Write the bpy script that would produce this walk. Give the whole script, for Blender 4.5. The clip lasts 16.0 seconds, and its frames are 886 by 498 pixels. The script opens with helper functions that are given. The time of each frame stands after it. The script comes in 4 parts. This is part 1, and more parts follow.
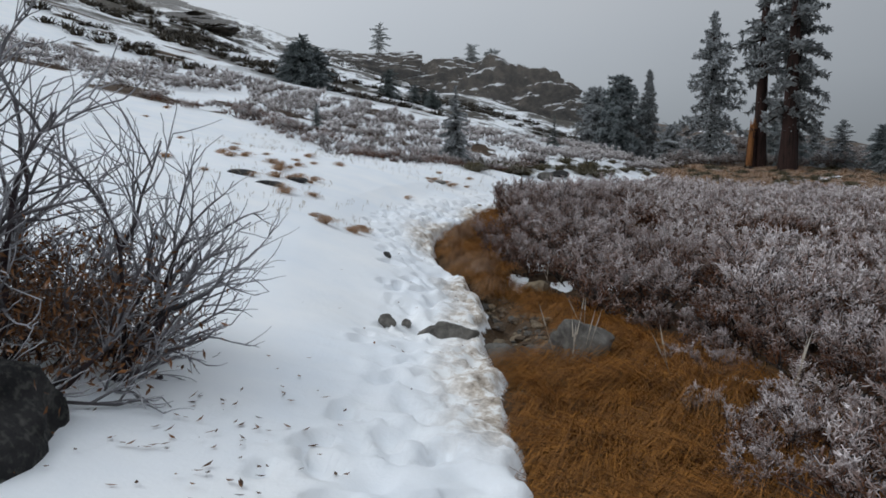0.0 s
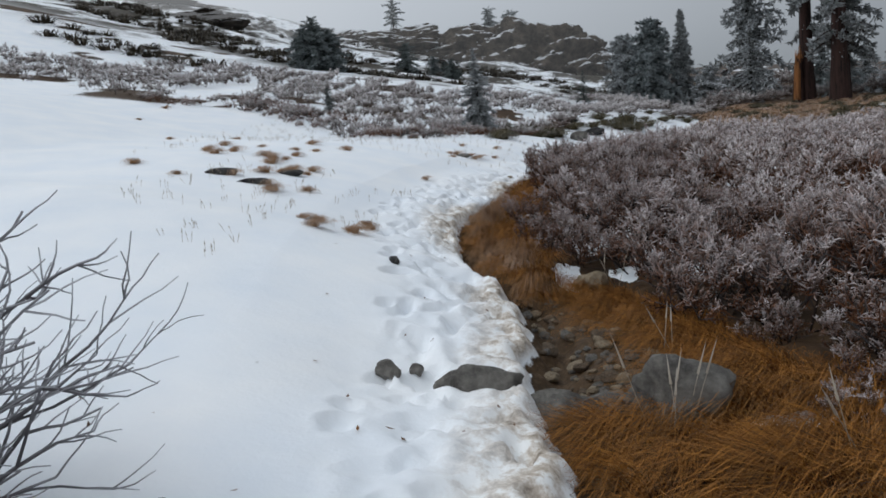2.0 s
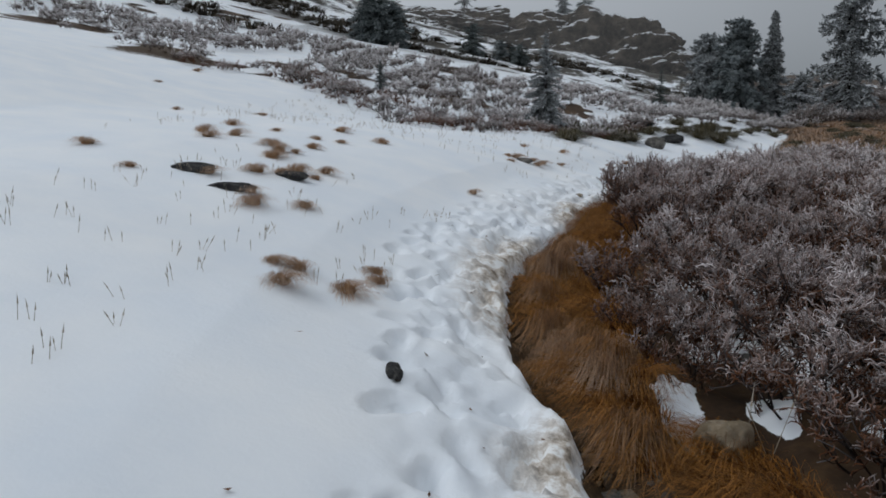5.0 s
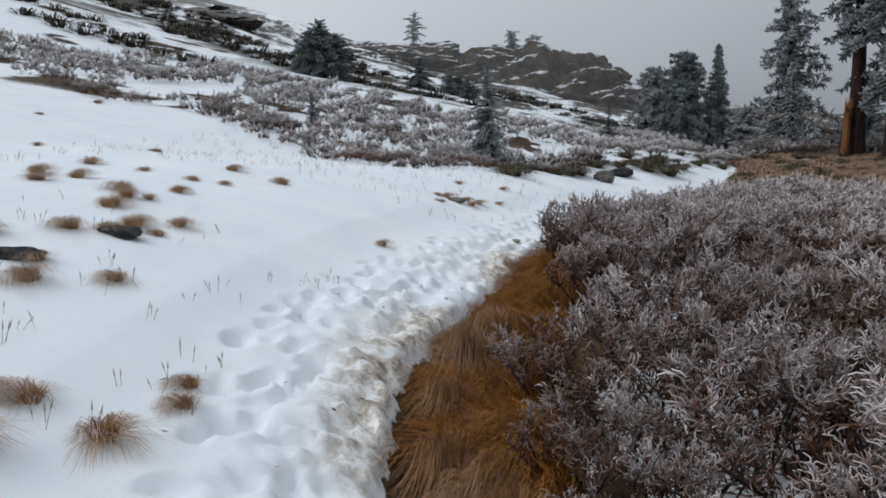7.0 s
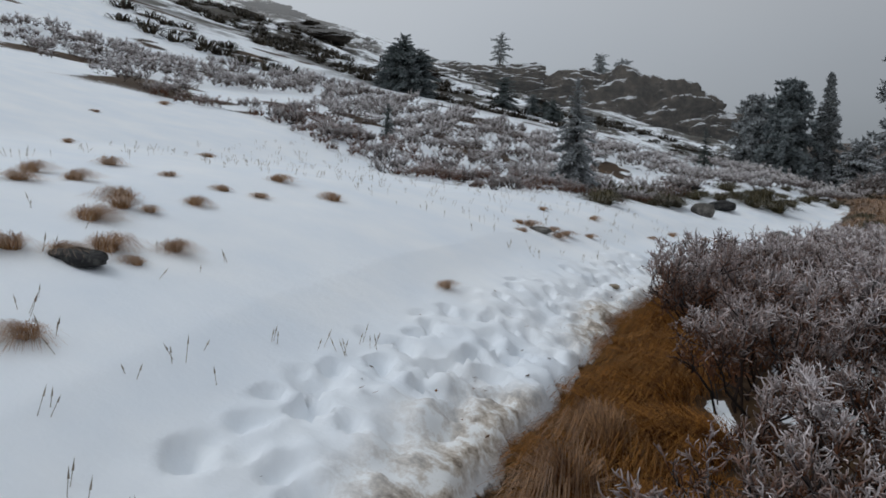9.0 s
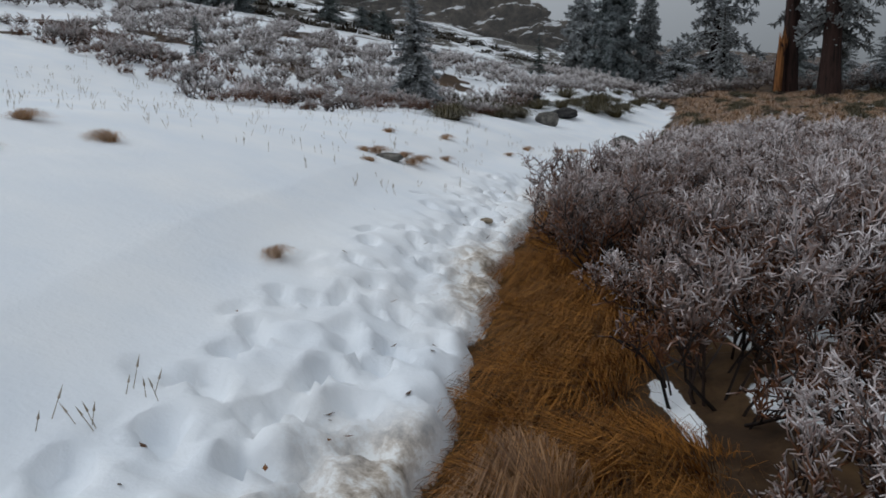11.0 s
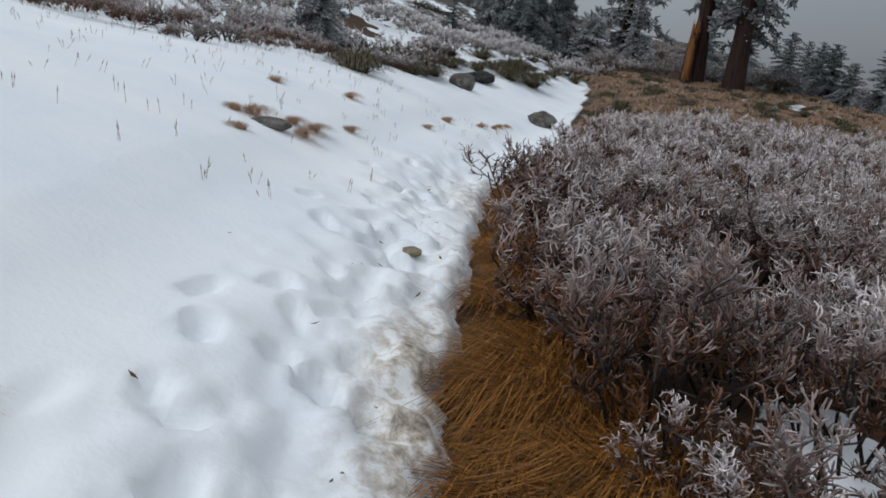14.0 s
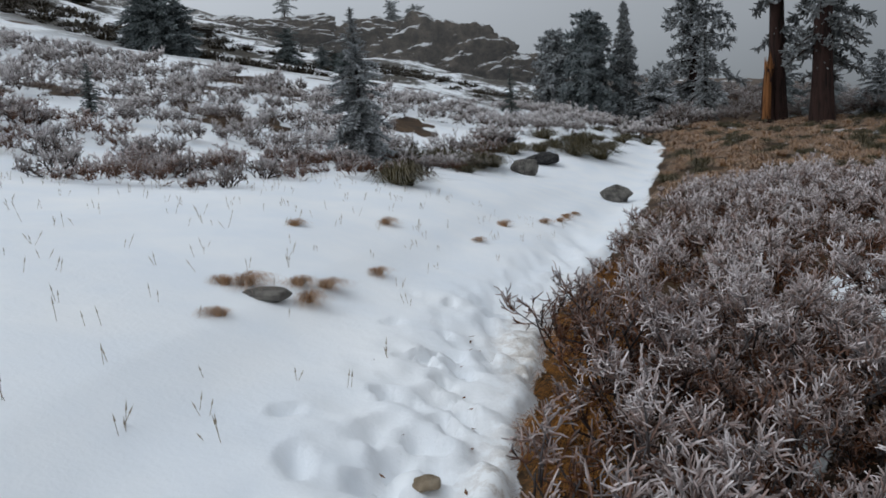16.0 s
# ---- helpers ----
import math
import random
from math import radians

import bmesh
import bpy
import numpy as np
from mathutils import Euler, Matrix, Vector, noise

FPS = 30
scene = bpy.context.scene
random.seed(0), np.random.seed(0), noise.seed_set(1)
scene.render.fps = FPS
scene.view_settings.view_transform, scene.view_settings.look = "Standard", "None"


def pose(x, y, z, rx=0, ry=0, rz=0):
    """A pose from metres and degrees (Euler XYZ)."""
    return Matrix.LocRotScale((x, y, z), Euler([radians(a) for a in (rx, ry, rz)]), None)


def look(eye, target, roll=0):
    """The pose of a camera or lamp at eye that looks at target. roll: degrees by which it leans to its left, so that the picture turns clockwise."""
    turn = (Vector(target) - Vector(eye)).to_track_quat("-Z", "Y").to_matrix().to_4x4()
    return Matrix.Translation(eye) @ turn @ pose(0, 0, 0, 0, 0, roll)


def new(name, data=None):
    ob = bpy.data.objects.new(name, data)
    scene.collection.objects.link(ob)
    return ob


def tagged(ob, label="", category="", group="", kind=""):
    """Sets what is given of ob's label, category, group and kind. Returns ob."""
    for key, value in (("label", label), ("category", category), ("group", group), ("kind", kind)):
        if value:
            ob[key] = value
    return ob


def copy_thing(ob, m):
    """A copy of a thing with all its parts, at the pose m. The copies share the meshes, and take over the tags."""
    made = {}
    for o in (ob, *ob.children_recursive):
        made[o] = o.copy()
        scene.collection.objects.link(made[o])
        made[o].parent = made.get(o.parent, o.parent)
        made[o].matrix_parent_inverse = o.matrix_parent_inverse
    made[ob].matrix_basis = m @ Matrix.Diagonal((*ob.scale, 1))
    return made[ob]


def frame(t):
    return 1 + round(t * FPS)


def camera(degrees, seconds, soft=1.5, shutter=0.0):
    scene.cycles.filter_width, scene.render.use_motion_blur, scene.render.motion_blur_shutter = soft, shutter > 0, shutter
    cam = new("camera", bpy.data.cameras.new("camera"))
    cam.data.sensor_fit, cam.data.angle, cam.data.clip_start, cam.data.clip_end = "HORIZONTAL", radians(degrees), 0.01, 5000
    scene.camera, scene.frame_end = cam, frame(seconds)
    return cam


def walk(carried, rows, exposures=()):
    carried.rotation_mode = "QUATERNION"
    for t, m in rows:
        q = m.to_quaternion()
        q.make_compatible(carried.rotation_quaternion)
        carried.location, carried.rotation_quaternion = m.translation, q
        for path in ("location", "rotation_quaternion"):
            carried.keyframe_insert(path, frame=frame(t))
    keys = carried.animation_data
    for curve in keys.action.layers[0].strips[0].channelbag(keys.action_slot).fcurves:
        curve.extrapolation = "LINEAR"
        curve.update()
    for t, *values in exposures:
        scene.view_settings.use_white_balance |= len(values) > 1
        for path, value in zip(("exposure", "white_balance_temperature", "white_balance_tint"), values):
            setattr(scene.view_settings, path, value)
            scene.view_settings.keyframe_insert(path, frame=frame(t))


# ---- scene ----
cam = camera(65.79, 16.0, soft=1.7)
PATH = [
    (0, (0.000, -0.000, 1.395), (-0.270, 4.973, 0.953), 0.87),
    (0.5, (0.093, 0.356, 1.436), (-0.405, 5.314, 1.024), -2.33),
    (1, (0.111, 0.723, 1.289), (0.049, 5.672, 0.574), -1.93),
    (1.5, (-0.028, 1.219, 1.396), (-0.017, 6.131, 0.460), -0.73),
    (2, (0.048, 1.652, 1.435), (-0.512, 6.582, 0.810), -5.48),
    (2.5, (-0.015, 2.095, 1.430), (-0.866, 7.003, 0.992), -4.62),
    (3, (-0.116, 2.522, 1.541), (-0.577, 7.451, 0.838), 0.32),
    (3.5, (-0.054, 2.976, 1.580), (-0.590, 7.921, 1.064), -3.16),
    (3.7, (-0.060, 3.111, 1.627), (-0.776, 8.031, 1.099), -2.77),
    (5.8, (-0.202, 4.636, 1.738), (-0.991, 9.489, 0.830), 1.34),
    (6, (-0.165, 4.828, 1.724), (-0.424, 9.733, 0.788), 1.30),
    (6.5, (-0.010, 5.291, 1.720), (-0.813, 10.195, 1.168), -0.33),
    (7, (0.075, 5.557, 1.802), (-0.521, 10.497, 1.315), -0.61),
    (7.5, (0.019, 5.944, 1.838), (-0.850, 10.845, 1.363), 0.43),
    (8, (0.027, 6.283, 1.819), (-1.064, 11.144, 1.390), -0.66),
    (8.5, (-0.020, 6.709, 1.886), (-1.454, 11.478, 1.443), -0.65),
    (9, (-0.181, 7.094, 1.835), (-1.310, 11.953, 1.489), 2.45),
    (9.5, (-0.266, 7.323, 1.920), (-1.036, 12.237, 1.414), 1.32),
    (10, (-0.257, 7.774, 1.880), (-0.974, 12.698, 1.385), -1.73),
    (10.2, (-0.271, 7.941, 1.879), (-0.780, 12.874, 1.244), -1.68),
    (12.3, (-0.631, 9.297, 1.858), (-0.013, 14.118, 0.685), 0.36),
    (12.5, (-0.644, 9.460, 1.926), (0.280, 14.190, 0.592), 2.44),
    (13, (-0.588, 9.819, 1.889), (0.292, 14.599, 0.718), -0.34),
    (13.5, (-0.517, 10.222, 1.916), (0.027, 15.089, 0.906), 3.49),
    (14, (-0.492, 10.564, 1.994), (0.341, 15.341, 0.774), 6.16),
    (14.5, (-0.306, 10.807, 2.146), (0.802, 15.663, 1.703), 6.35),
    (15, (-0.101, 11.032, 2.311), (1.081, 15.845, 1.647), 2.40),
    (15.5, (-0.107, 11.370, 2.248), (0.466, 16.310, 1.732), 2.12),
    (16, (-0.000, 11.659, 2.285), (0.156, 16.611, 1.616), -3.64),
]
walk(cam, [(t, look(e, a, r)) for t, e, a, r in PATH],
     [(0, -0.08), (1, -0.22), (1.7, -0.06), (2.5, -0.06), (3, -0.16), (3.5, -0.2), (5.8, -0.42), (6.1, -0.37), (6.6, 0), (7, -0.02), (7.5, -0.05), (8, 0.08), (9, -0.32), (10, -0.36), (12.5, -0.2), (14, -0.08), (15.5, 0), (16, -0.15)])

# ---- world and light: an overcast winter sky ----
world = bpy.data.worlds.new("overcast_sky")
scene.world = world
world.use_nodes = True
wn, wl = world.node_tree.nodes, world.node_tree.links
wn.clear()
w_out = wn.new("ShaderNodeOutputWorld")
w_bg = wn.new("ShaderNodeBackground")
w_sky = wn.new("ShaderNodeTexSky")
w_sky.sky_type, w_sky.sun_disc = "NISHITA", False
w_sky.sun_elevation, w_sky.sun_rotation = radians(38), radians(-60)
w_co = wn.new("ShaderNodeTexCoord")
w_sep = wn.new("ShaderNodeSeparateXYZ")
w_ramp = wn.new("ShaderNodeValToRGB")
w_noise = wn.new("ShaderNodeTexNoise")
w_noise.inputs["Scale"].default_value = 1.6
w_noise.inputs["Detail"].default_value = 3
w_add = wn.new("ShaderNodeMath")
w_add.operation = "MULTIPLY_ADD"
w_add.inputs[1].default_value = 0.16
w_off = wn.new("ShaderNodeMath")
w_off.operation = "ADD"
w_off.inputs[1].default_value = -0.08
els = w_ramp.color_ramp.elements
els[0].position, els[0].color = 0.0, (0.25, 0.28, 0.32, 1)
els[1].position, els[1].color = 1.0, (0.95, 1.06, 1.17, 1)
e = els.new(0.16)
e.color = (0.52, 0.56, 0.61, 1)
e = els.new(0.34)
e.color = (0.70, 0.75, 0.81, 1)
w_mix = wn.new("ShaderNodeMix")
w_mix.data_type, w_mix.blend_type = "RGBA", "ADD"
w_mix.inputs[0].default_value = 0.012
wl.new(w_co.outputs["Generated"], w_sep.inputs[0])
wl.new(w_co.outputs["Generated"], w_noise.inputs["Vector"])
wl.new(w_noise.outputs["Fac"], w_add.inputs[0])
wl.new(w_sep.outputs["Z"], w_add.inputs[2])
wl.new(w_add.outputs[0], w_off.inputs[0])
wl.new(w_off.outputs[0], w_ramp.inputs[0])
wl.new(w_ramp.outputs[0], w_mix.inputs[6])
wl.new(w_sky.outputs[0], w_mix.inputs[7])
# the cloud is thicker over the valley than over the hillside
w_side = wn.new("ShaderNodeMapRange")
w_side.inputs["From Min"].default_value, w_side.inputs["From Max"].default_value = -0.5, 0.7
w_side.inputs["To Min"].default_value, w_side.inputs["To Max"].default_value = 1.28, 0.62
w_thick = wn.new("ShaderNodeVectorMath")
w_thick.operation = "SCALE"
wl.new(w_sep.outputs["X"], w_side.inputs[0])
wl.new(w_mix.outputs[2], w_thick.inputs[0])
wl.new(w_side.outputs[0], w_thick.inputs["Scale"])
wl.new(w_thick.outputs[0], w_bg.inputs["Color"])
wl.new(w_bg.outputs[0], w_out.inputs["Surface"])
w_bg.inputs["Strength"].default_value = 0.75
sun_data = bpy.data.lights.new("sun", "SUN")
sun_data.energy, sun_data.angle, sun_data.color = 0.8, radians(28), (0.96, 0.98, 1.0)
sun = new("sun", sun_data)
sun.matrix_world = look((-30, 10, 40), (0, 20, 0))


# ---- materials ----
def mat_base(name, rough=0.8):
    m = bpy.data.materials.new(name)
    m.use_nodes = True
    b = m.node_tree.nodes["Principled BSDF"]
    b.inputs["Roughness"].default_value = rough
    b.inputs["Specular IOR Level"].default_value = 0.25
    return m, m.node_tree.nodes, m.node_tree.links, b


def n_noise(n, l, scale, detail=4, rough=0.55, coord="Object", stretch=(1, 1, 1)):
    co = n.new("ShaderNodeTexCoord")
    mp = n.new("ShaderNodeMapping")
    mp.inputs["Scale"].default_value = stretch
    t = n.new("ShaderNodeTexNoise")
    t.inputs["Scale"].default_value = scale
    t.inputs["Detail"].default_value = detail
    t.inputs["Roughness"].default_value = rough
    l.new(co.outputs[coord], mp.inputs[0])
    l.new(mp.outputs[0], t.inputs["Vector"])
    return t.outputs["Fac"]


def n_ramp(n, l, fac, stops):
    r = n.new("ShaderNodeValToRGB")
    e0 = r.color_ramp.elements
    e0[0].position, e0[0].color = stops[0][0], (*stops[0][1], 1)
    e0[1].position, e0[1].color = stops[-1][0], (*stops[-1][1], 1)
    for p, c in stops[1:-1]:
        q = e0.new(p)
        q.color = (*c, 1)
    l.new(fac, r.inputs[0])
    return r.outputs[0]


def n_mix(n, l, fac, a, b):
    x = n.new("ShaderNodeMix")
    x.data_type = "RGBA"
    for k, v in ((0, fac), (6, a), (7, b)):
        if isinstance(v, (tuple, float, int)):
            x.inputs[k].default_value = (*v, 1) if isinstance(v, tuple) else v
        else:
            l.new(v, x.inputs[k])
    return x.outputs[2]


def n_math(n, l, op, a, b=0.0, clamp=False):
    x = n.new("ShaderNodeMath")
    x.operation, x.use_clamp = op, clamp
    for k, v in ((0, a), (1, b)):
        if isinstance(v, (float, int)):
            x.inputs[k].default_value = v
        else:
            l.new(v, x.inputs[k])
    return x.outputs[0]


def n_attr(n, name):
    a = n.new("ShaderNodeAttribute")
    a.attribute_name = name
    return a.outputs["Fac"]


def n_bump(n, l, b, h, strength, dist):
    u = n.new("ShaderNodeBump")
    u.inputs["Strength"].default_value, u.inputs["Distance"].default_value = strength, dist
    l.new(h, u.inputs["Height"])
    l.new(u.outputs[0], b.inputs["Normal"])


def upward(n, l):
    g = n.new("ShaderNodeNewGeometry")
    s = n.new("ShaderNodeSeparateXYZ")
    l.new(g.outputs["Normal"], s.inputs[0])
    return s.outputs["Z"]


def make_ground_material():
    m, n, l, b = mat_base("ground_snow_and_earth", 0.75)
    snow_n = n_noise(n, l, 1.3, 5)
    snow = n_ramp(n, l, snow_n, [(0.3, (0.80, 0.84, 0.89)), (0.7, (0.90, 0.91, 0.92))])
    grime = n_ramp(n, l, n_noise(n, l, 9, 6, 0.7), [(0.42, (0.84, 0.83, 0.81)), (0.53, (0.52, 0.44, 0.36)), (0.66, (0.16, 0.115, 0.075))])
    snow = n_mix(n, l, n_attr(n, "grime"), snow, grime)
    earth = n_ramp(n, l, n_noise(n, l, 26, 6, 0.7), [(0.3, (0.022, 0.013, 0.007)), (0.5, (0.06, 0.034, 0.015)), (0.72, (0.13, 0.085, 0.05))])
    turf = n_ramp(n, l, n_noise(n, l, 1.2, 8, 0.75), [(0.30, (0.014, 0.009, 0.005)), (0.47, (0.045, 0.024, 0.011)), (0.62, (0.10, 0.056, 0.024)), (0.78, (0.19, 0.13, 0.08))])
    bare = n_mix(n, l, n_attr(n, "turf"), earth, turf)
    # bare rock and heath showing through the snow of the far slopes, in bands along the hillside
    band = n_noise(n, l, 0.28, 10, 0.72, stretch=(0.8, 0.42, 0.9))
    far_rock = n_ramp(n, l, n_noise(n, l, 2.2, 6, 0.7), [(0.35, (0.028, 0.025, 0.02)), (0.6, (0.08, 0.068, 0.052)), (0.78, (0.2, 0.18, 0.16))])
    bands = n_math(n, l, "MULTIPLY_ADD", band, 14.0)
    bands.node.inputs[2].default_value = -6.5
    fleck = n_math(n, l, "MULTIPLY_ADD", n_noise(n, l, 0.9, 8, 0.7, stretch=(0.6, 0.5, 1.6)), 16.0)
    fleck.node.inputs[2].default_value = -9.1
    both = n_math(n, l, "MAXIMUM", n_math(n, l, "MULTIPLY", bands, 1.0, True), n_math(n, l, "MULTIPLY", fleck, 1.0, True))
    show = n_math(n, l, "MULTIPLY", both, n_attr(n, "far"))
    snow = n_mix(n, l, show, snow, far_rock)
    edge = n_math(n, l, "ADD", n_attr(n, "snow"), n_math(n, l, "MULTIPLY", n_math(n, l, "SUBTRACT", n_noise(n, l, 18, 5, 0.65), 0.5), 0.9))
    f = n.new("ShaderNodeMapRange")
    f.inputs["From Min"].default_value, f.inputs["From Max"].default_value = 0.44, 0.56
    l.new(edge, f.inputs[0])
    l.new(n_mix(n, l, f.outputs[0], bare, snow), b.inputs["Base Color"])
    fine = n_math(n, l, "ADD", n_noise(n, l, 45, 4, 0.6), n_math(n, l, "MULTIPLY", n_noise(n, l, 7, 4), 2.5))
    n_bump(n, l, b, fine, 0.22, 0.012)
    return m


def make_twig_material(name, wood, leaf, frost, lo, hi, amount=1.0, clump=(2.2, -0.15)):
    """wood to leaf by the random of each twig, frost towards the tips and on top."""
    m, n, l, b = mat_base(name, 0.85)
    g = n.new("ShaderNodeNewGeometry")
    oi = n.new("ShaderNodeObjectInfo")
    warm = n_mix(n, l, n_math(n, l, "MULTIPLY", g.outputs["Random Per Island"], 1.0), wood, leaf)
    tip = n.new("ShaderNodeMapRange")
    tip.inputs["From Min"].default_value, tip.inputs["From Max"].default_value = lo, hi
    l.new(n_attr(n, "tip"), tip.inputs[0])
    up = n_math(n, l, "MULTIPLY_ADD", upward(n, l), 0.25)
    up.node.inputs[2].default_value = 0.75
    fr = n_math(n, l, "MULTIPLY", tip.outputs[0], up)
    vary = n_math(n, l, "MULTIPLY_ADD", oi.outputs["Random"], 0.8)
    vary.node.inputs[2].default_value = 0.5
    patch = n_math(n, l, "MULTIPLY_ADD", n_noise(n, l, 4, 3, coord="Object"), clump[0])
    patch.node.inputs[2].default_value = clump[1]
    fr = n_math(n, l, "MULTIPLY", n_math(n, l, "MULTIPLY", fr, vary), n_math(n, l, "MULTIPLY", patch, amount), True)
    l.new(n_mix(n, l, fr, warm, frost), b.inputs["Base Color"])
    return m


def make_rock_material(name, dark, light, frost=0.0):
    m, n, l, b = mat_base(name, 0.85)
    c = n_ramp(n, l, n_noise(n, l, 0.5 if frost else 5, 9, 0.72), [(0.38, dark), (0.62, light)])
    spots = n_ramp(n, l, n_noise(n, l, 30, 3), [(0.5, (0, 0, 0)), (0.72, (1, 1, 1))])
    c = n_mix(n, l, n_math(n, l, "MULTIPLY", spots, 0.25), c, (0.32, 0.31, 0.27))
    if frost:
        up = n_math(n, l, "SUBTRACT", upward(n, l), 0.6)
        up = n_math(n, l, "MULTIPLY", up, 6.0, True)
        up = n_math(n, l, "MULTIPLY", up, n_math(n, l, "GREATER_THAN", n_noise(n, l, 0.4, 6, stretch=(1, 1, 2.5)), 0.47))
        c = n_mix(n, l, n_math(n, l, "MULTIPLY", up, frost), c, (0.82, 0.84, 0.87))
    l.new(c, b.inputs["Base Color"])
    n_bump(n, l, b, n_noise(n, l, 0.8 if frost else 14, 9, 0.72), 0.9 if frost else 0.6, 1.2 if frost else 0.05)
    return m


def make_bark_material(name, dark, light):
    m, n, l, b = mat_base(name, 0.9)
    f = n_noise(n, l, 5, 6, 0.65, stretch=(1.6, 1.6, 0.16))
    l.new(n_ramp(n, l, f, [(0.36, dark), (0.52, light), (0.7, tuple(1.2 * q for q in light))]), b.inputs["Base Color"])
    n_bump(n, l, b, f, 0.9, 0.08)
    return m


M_GROUND = make_ground_material()
M_WILLOW = make_twig_material("frosted_willow_twigs", (0.010, 0.005, 0.0035), (0.19, 0.076, 0.034), (0.80, 0.74, 0.74), 0.62, 1.08, 1.0, (3.4, -0.85))
M_WILLOW_FAR = make_twig_material("frosted_far_willow_twigs", (0.016, 0.011, 0.009), (0.12, 0.068, 0.046), (0.78, 0.74, 0.74), 0.48, 1.0, 0.95, (3.0, -0.6))
M_STEM = make_twig_material("dark_willow_stems", (0.009, 0.006, 0.005), (0.032, 0.018, 0.013), (0.45, 0.45, 0.48), 0.4, 1.5, 0.8)
M_BARE = make_twig_material("frosted_bare_branches", (0.016, 0.011, 0.012), (0.045, 0.028, 0.03), (0.72, 0.73, 0.77), 0.25, 1.15, 0.9)
M_DEADLEAF = make_twig_material("dry_brown_leaves", (0.06, 0.032, 0.02), (0.20, 0.085, 0.03), (0.6, 0.55, 0.52), 0.2, 1.2, 0.8)
M_AMBER = make_twig_material("amber_dry_grass", (0.026, 0.008, 0.0015), (0.43, 0.175, 0.030), (0.55, 0.36, 0.20), 0.55, 1.6, 0.4)
M_PALE = make_twig_material("pale_frosted_grass", (0.10, 0.04, 0.013), (0.44, 0.23, 0.09), (0.70, 0.60, 0.52), 0.35, 1.4, 0.8, (0.8, 0.4))
M_TUFT = make_twig_material("straw_grass_tufts", (0.13, 0.055, 0.02), (0.52, 0.30, 0.14), (0.78, 0.70, 0.64), 0.3, 1.4, 0.8, (0.8, 0.4))
M_STALK = make_twig_material("dry_grass_stalks", (0.20, 0.15, 0.10), (0.34, 0.28, 0.20), (0.7, 0.68, 0.66), 0.2, 1.5, 0.7)
M_HEATH = make_twig_material("olive_brown_heath", (0.035, 0.03, 0.014), (0.11, 0.085, 0.035), (0.5, 0.48, 0.45), 0.6, 1.6, 0.7)
M_HEATHDARK = make_twig_material("dark_wet_heath", (0.012, 0.010, 0.007), (0.06, 0.045, 0.025), (0.5, 0.48, 0.46), 0.7, 1.5, 0.8)
M_NEEDLE = make_twig_material("frosted_spruce_needles", (0.035, 0.044, 0.04), (0.09, 0.10, 0.09), (0.66, 0.68, 0.71), 0.3, 1.1, 0.95, (0.8, 0.6))
M_NEEDLE_DARK = make_twig_material("dark_spruce_needles", (0.02, 0.032, 0.026), (0.05, 0.065, 0.052), (0.50, 0.54, 0.57), 0.3, 1.2, 0.85, (0.8, 0.6))
# haze painted into the rimed needles of distant trees: paler, less contrast
M_NEEDLE_FAR = make_twig_material("hazed_rimed_needles", (0.07, 0.09, 0.085), (0.13, 0.15, 0.145), (0.5, 0.54, 0.57), 0.25, 1.2, 0.8, (0.8, 0.6))
M_BARK = make_bark_material("red_brown_bark", (0.011, 0.008, 0.007), (0.042, 0.022, 0.018))
M_BARKGREY = make_bark_material("grey_bark", (0.02, 0.016, 0.014), (0.06, 0.05, 0.045))
M_SPLIT = make_bark_material("split_orange_heartwood", (0.08, 0.032, 0.012), (0.27, 0.115, 0.042))
M_ROCK = make_rock_material("grey_granite", (0.055, 0.05, 0.046), (0.20, 0.185, 0.165))
M_ROCKDARK = make_rock_material("dark_wet_rock", (0.012, 0.012, 0.013), (0.04, 0.038, 0.038))
M_ROCKTAN = make_rock_material("tan_stone", (0.16, 0.12, 0.075), (0.34, 0.27, 0.19))
M_ROCKEARTH = make_rock_material("earth_stained_stone", (0.05, 0.034, 0.022), (0.17, 0.12, 0.08))
M_CLIFF = make_rock_material("brown_cliff_rock", (0.035, 0.030, 0.025), (0.14, 0.113, 0.09), 0.95)


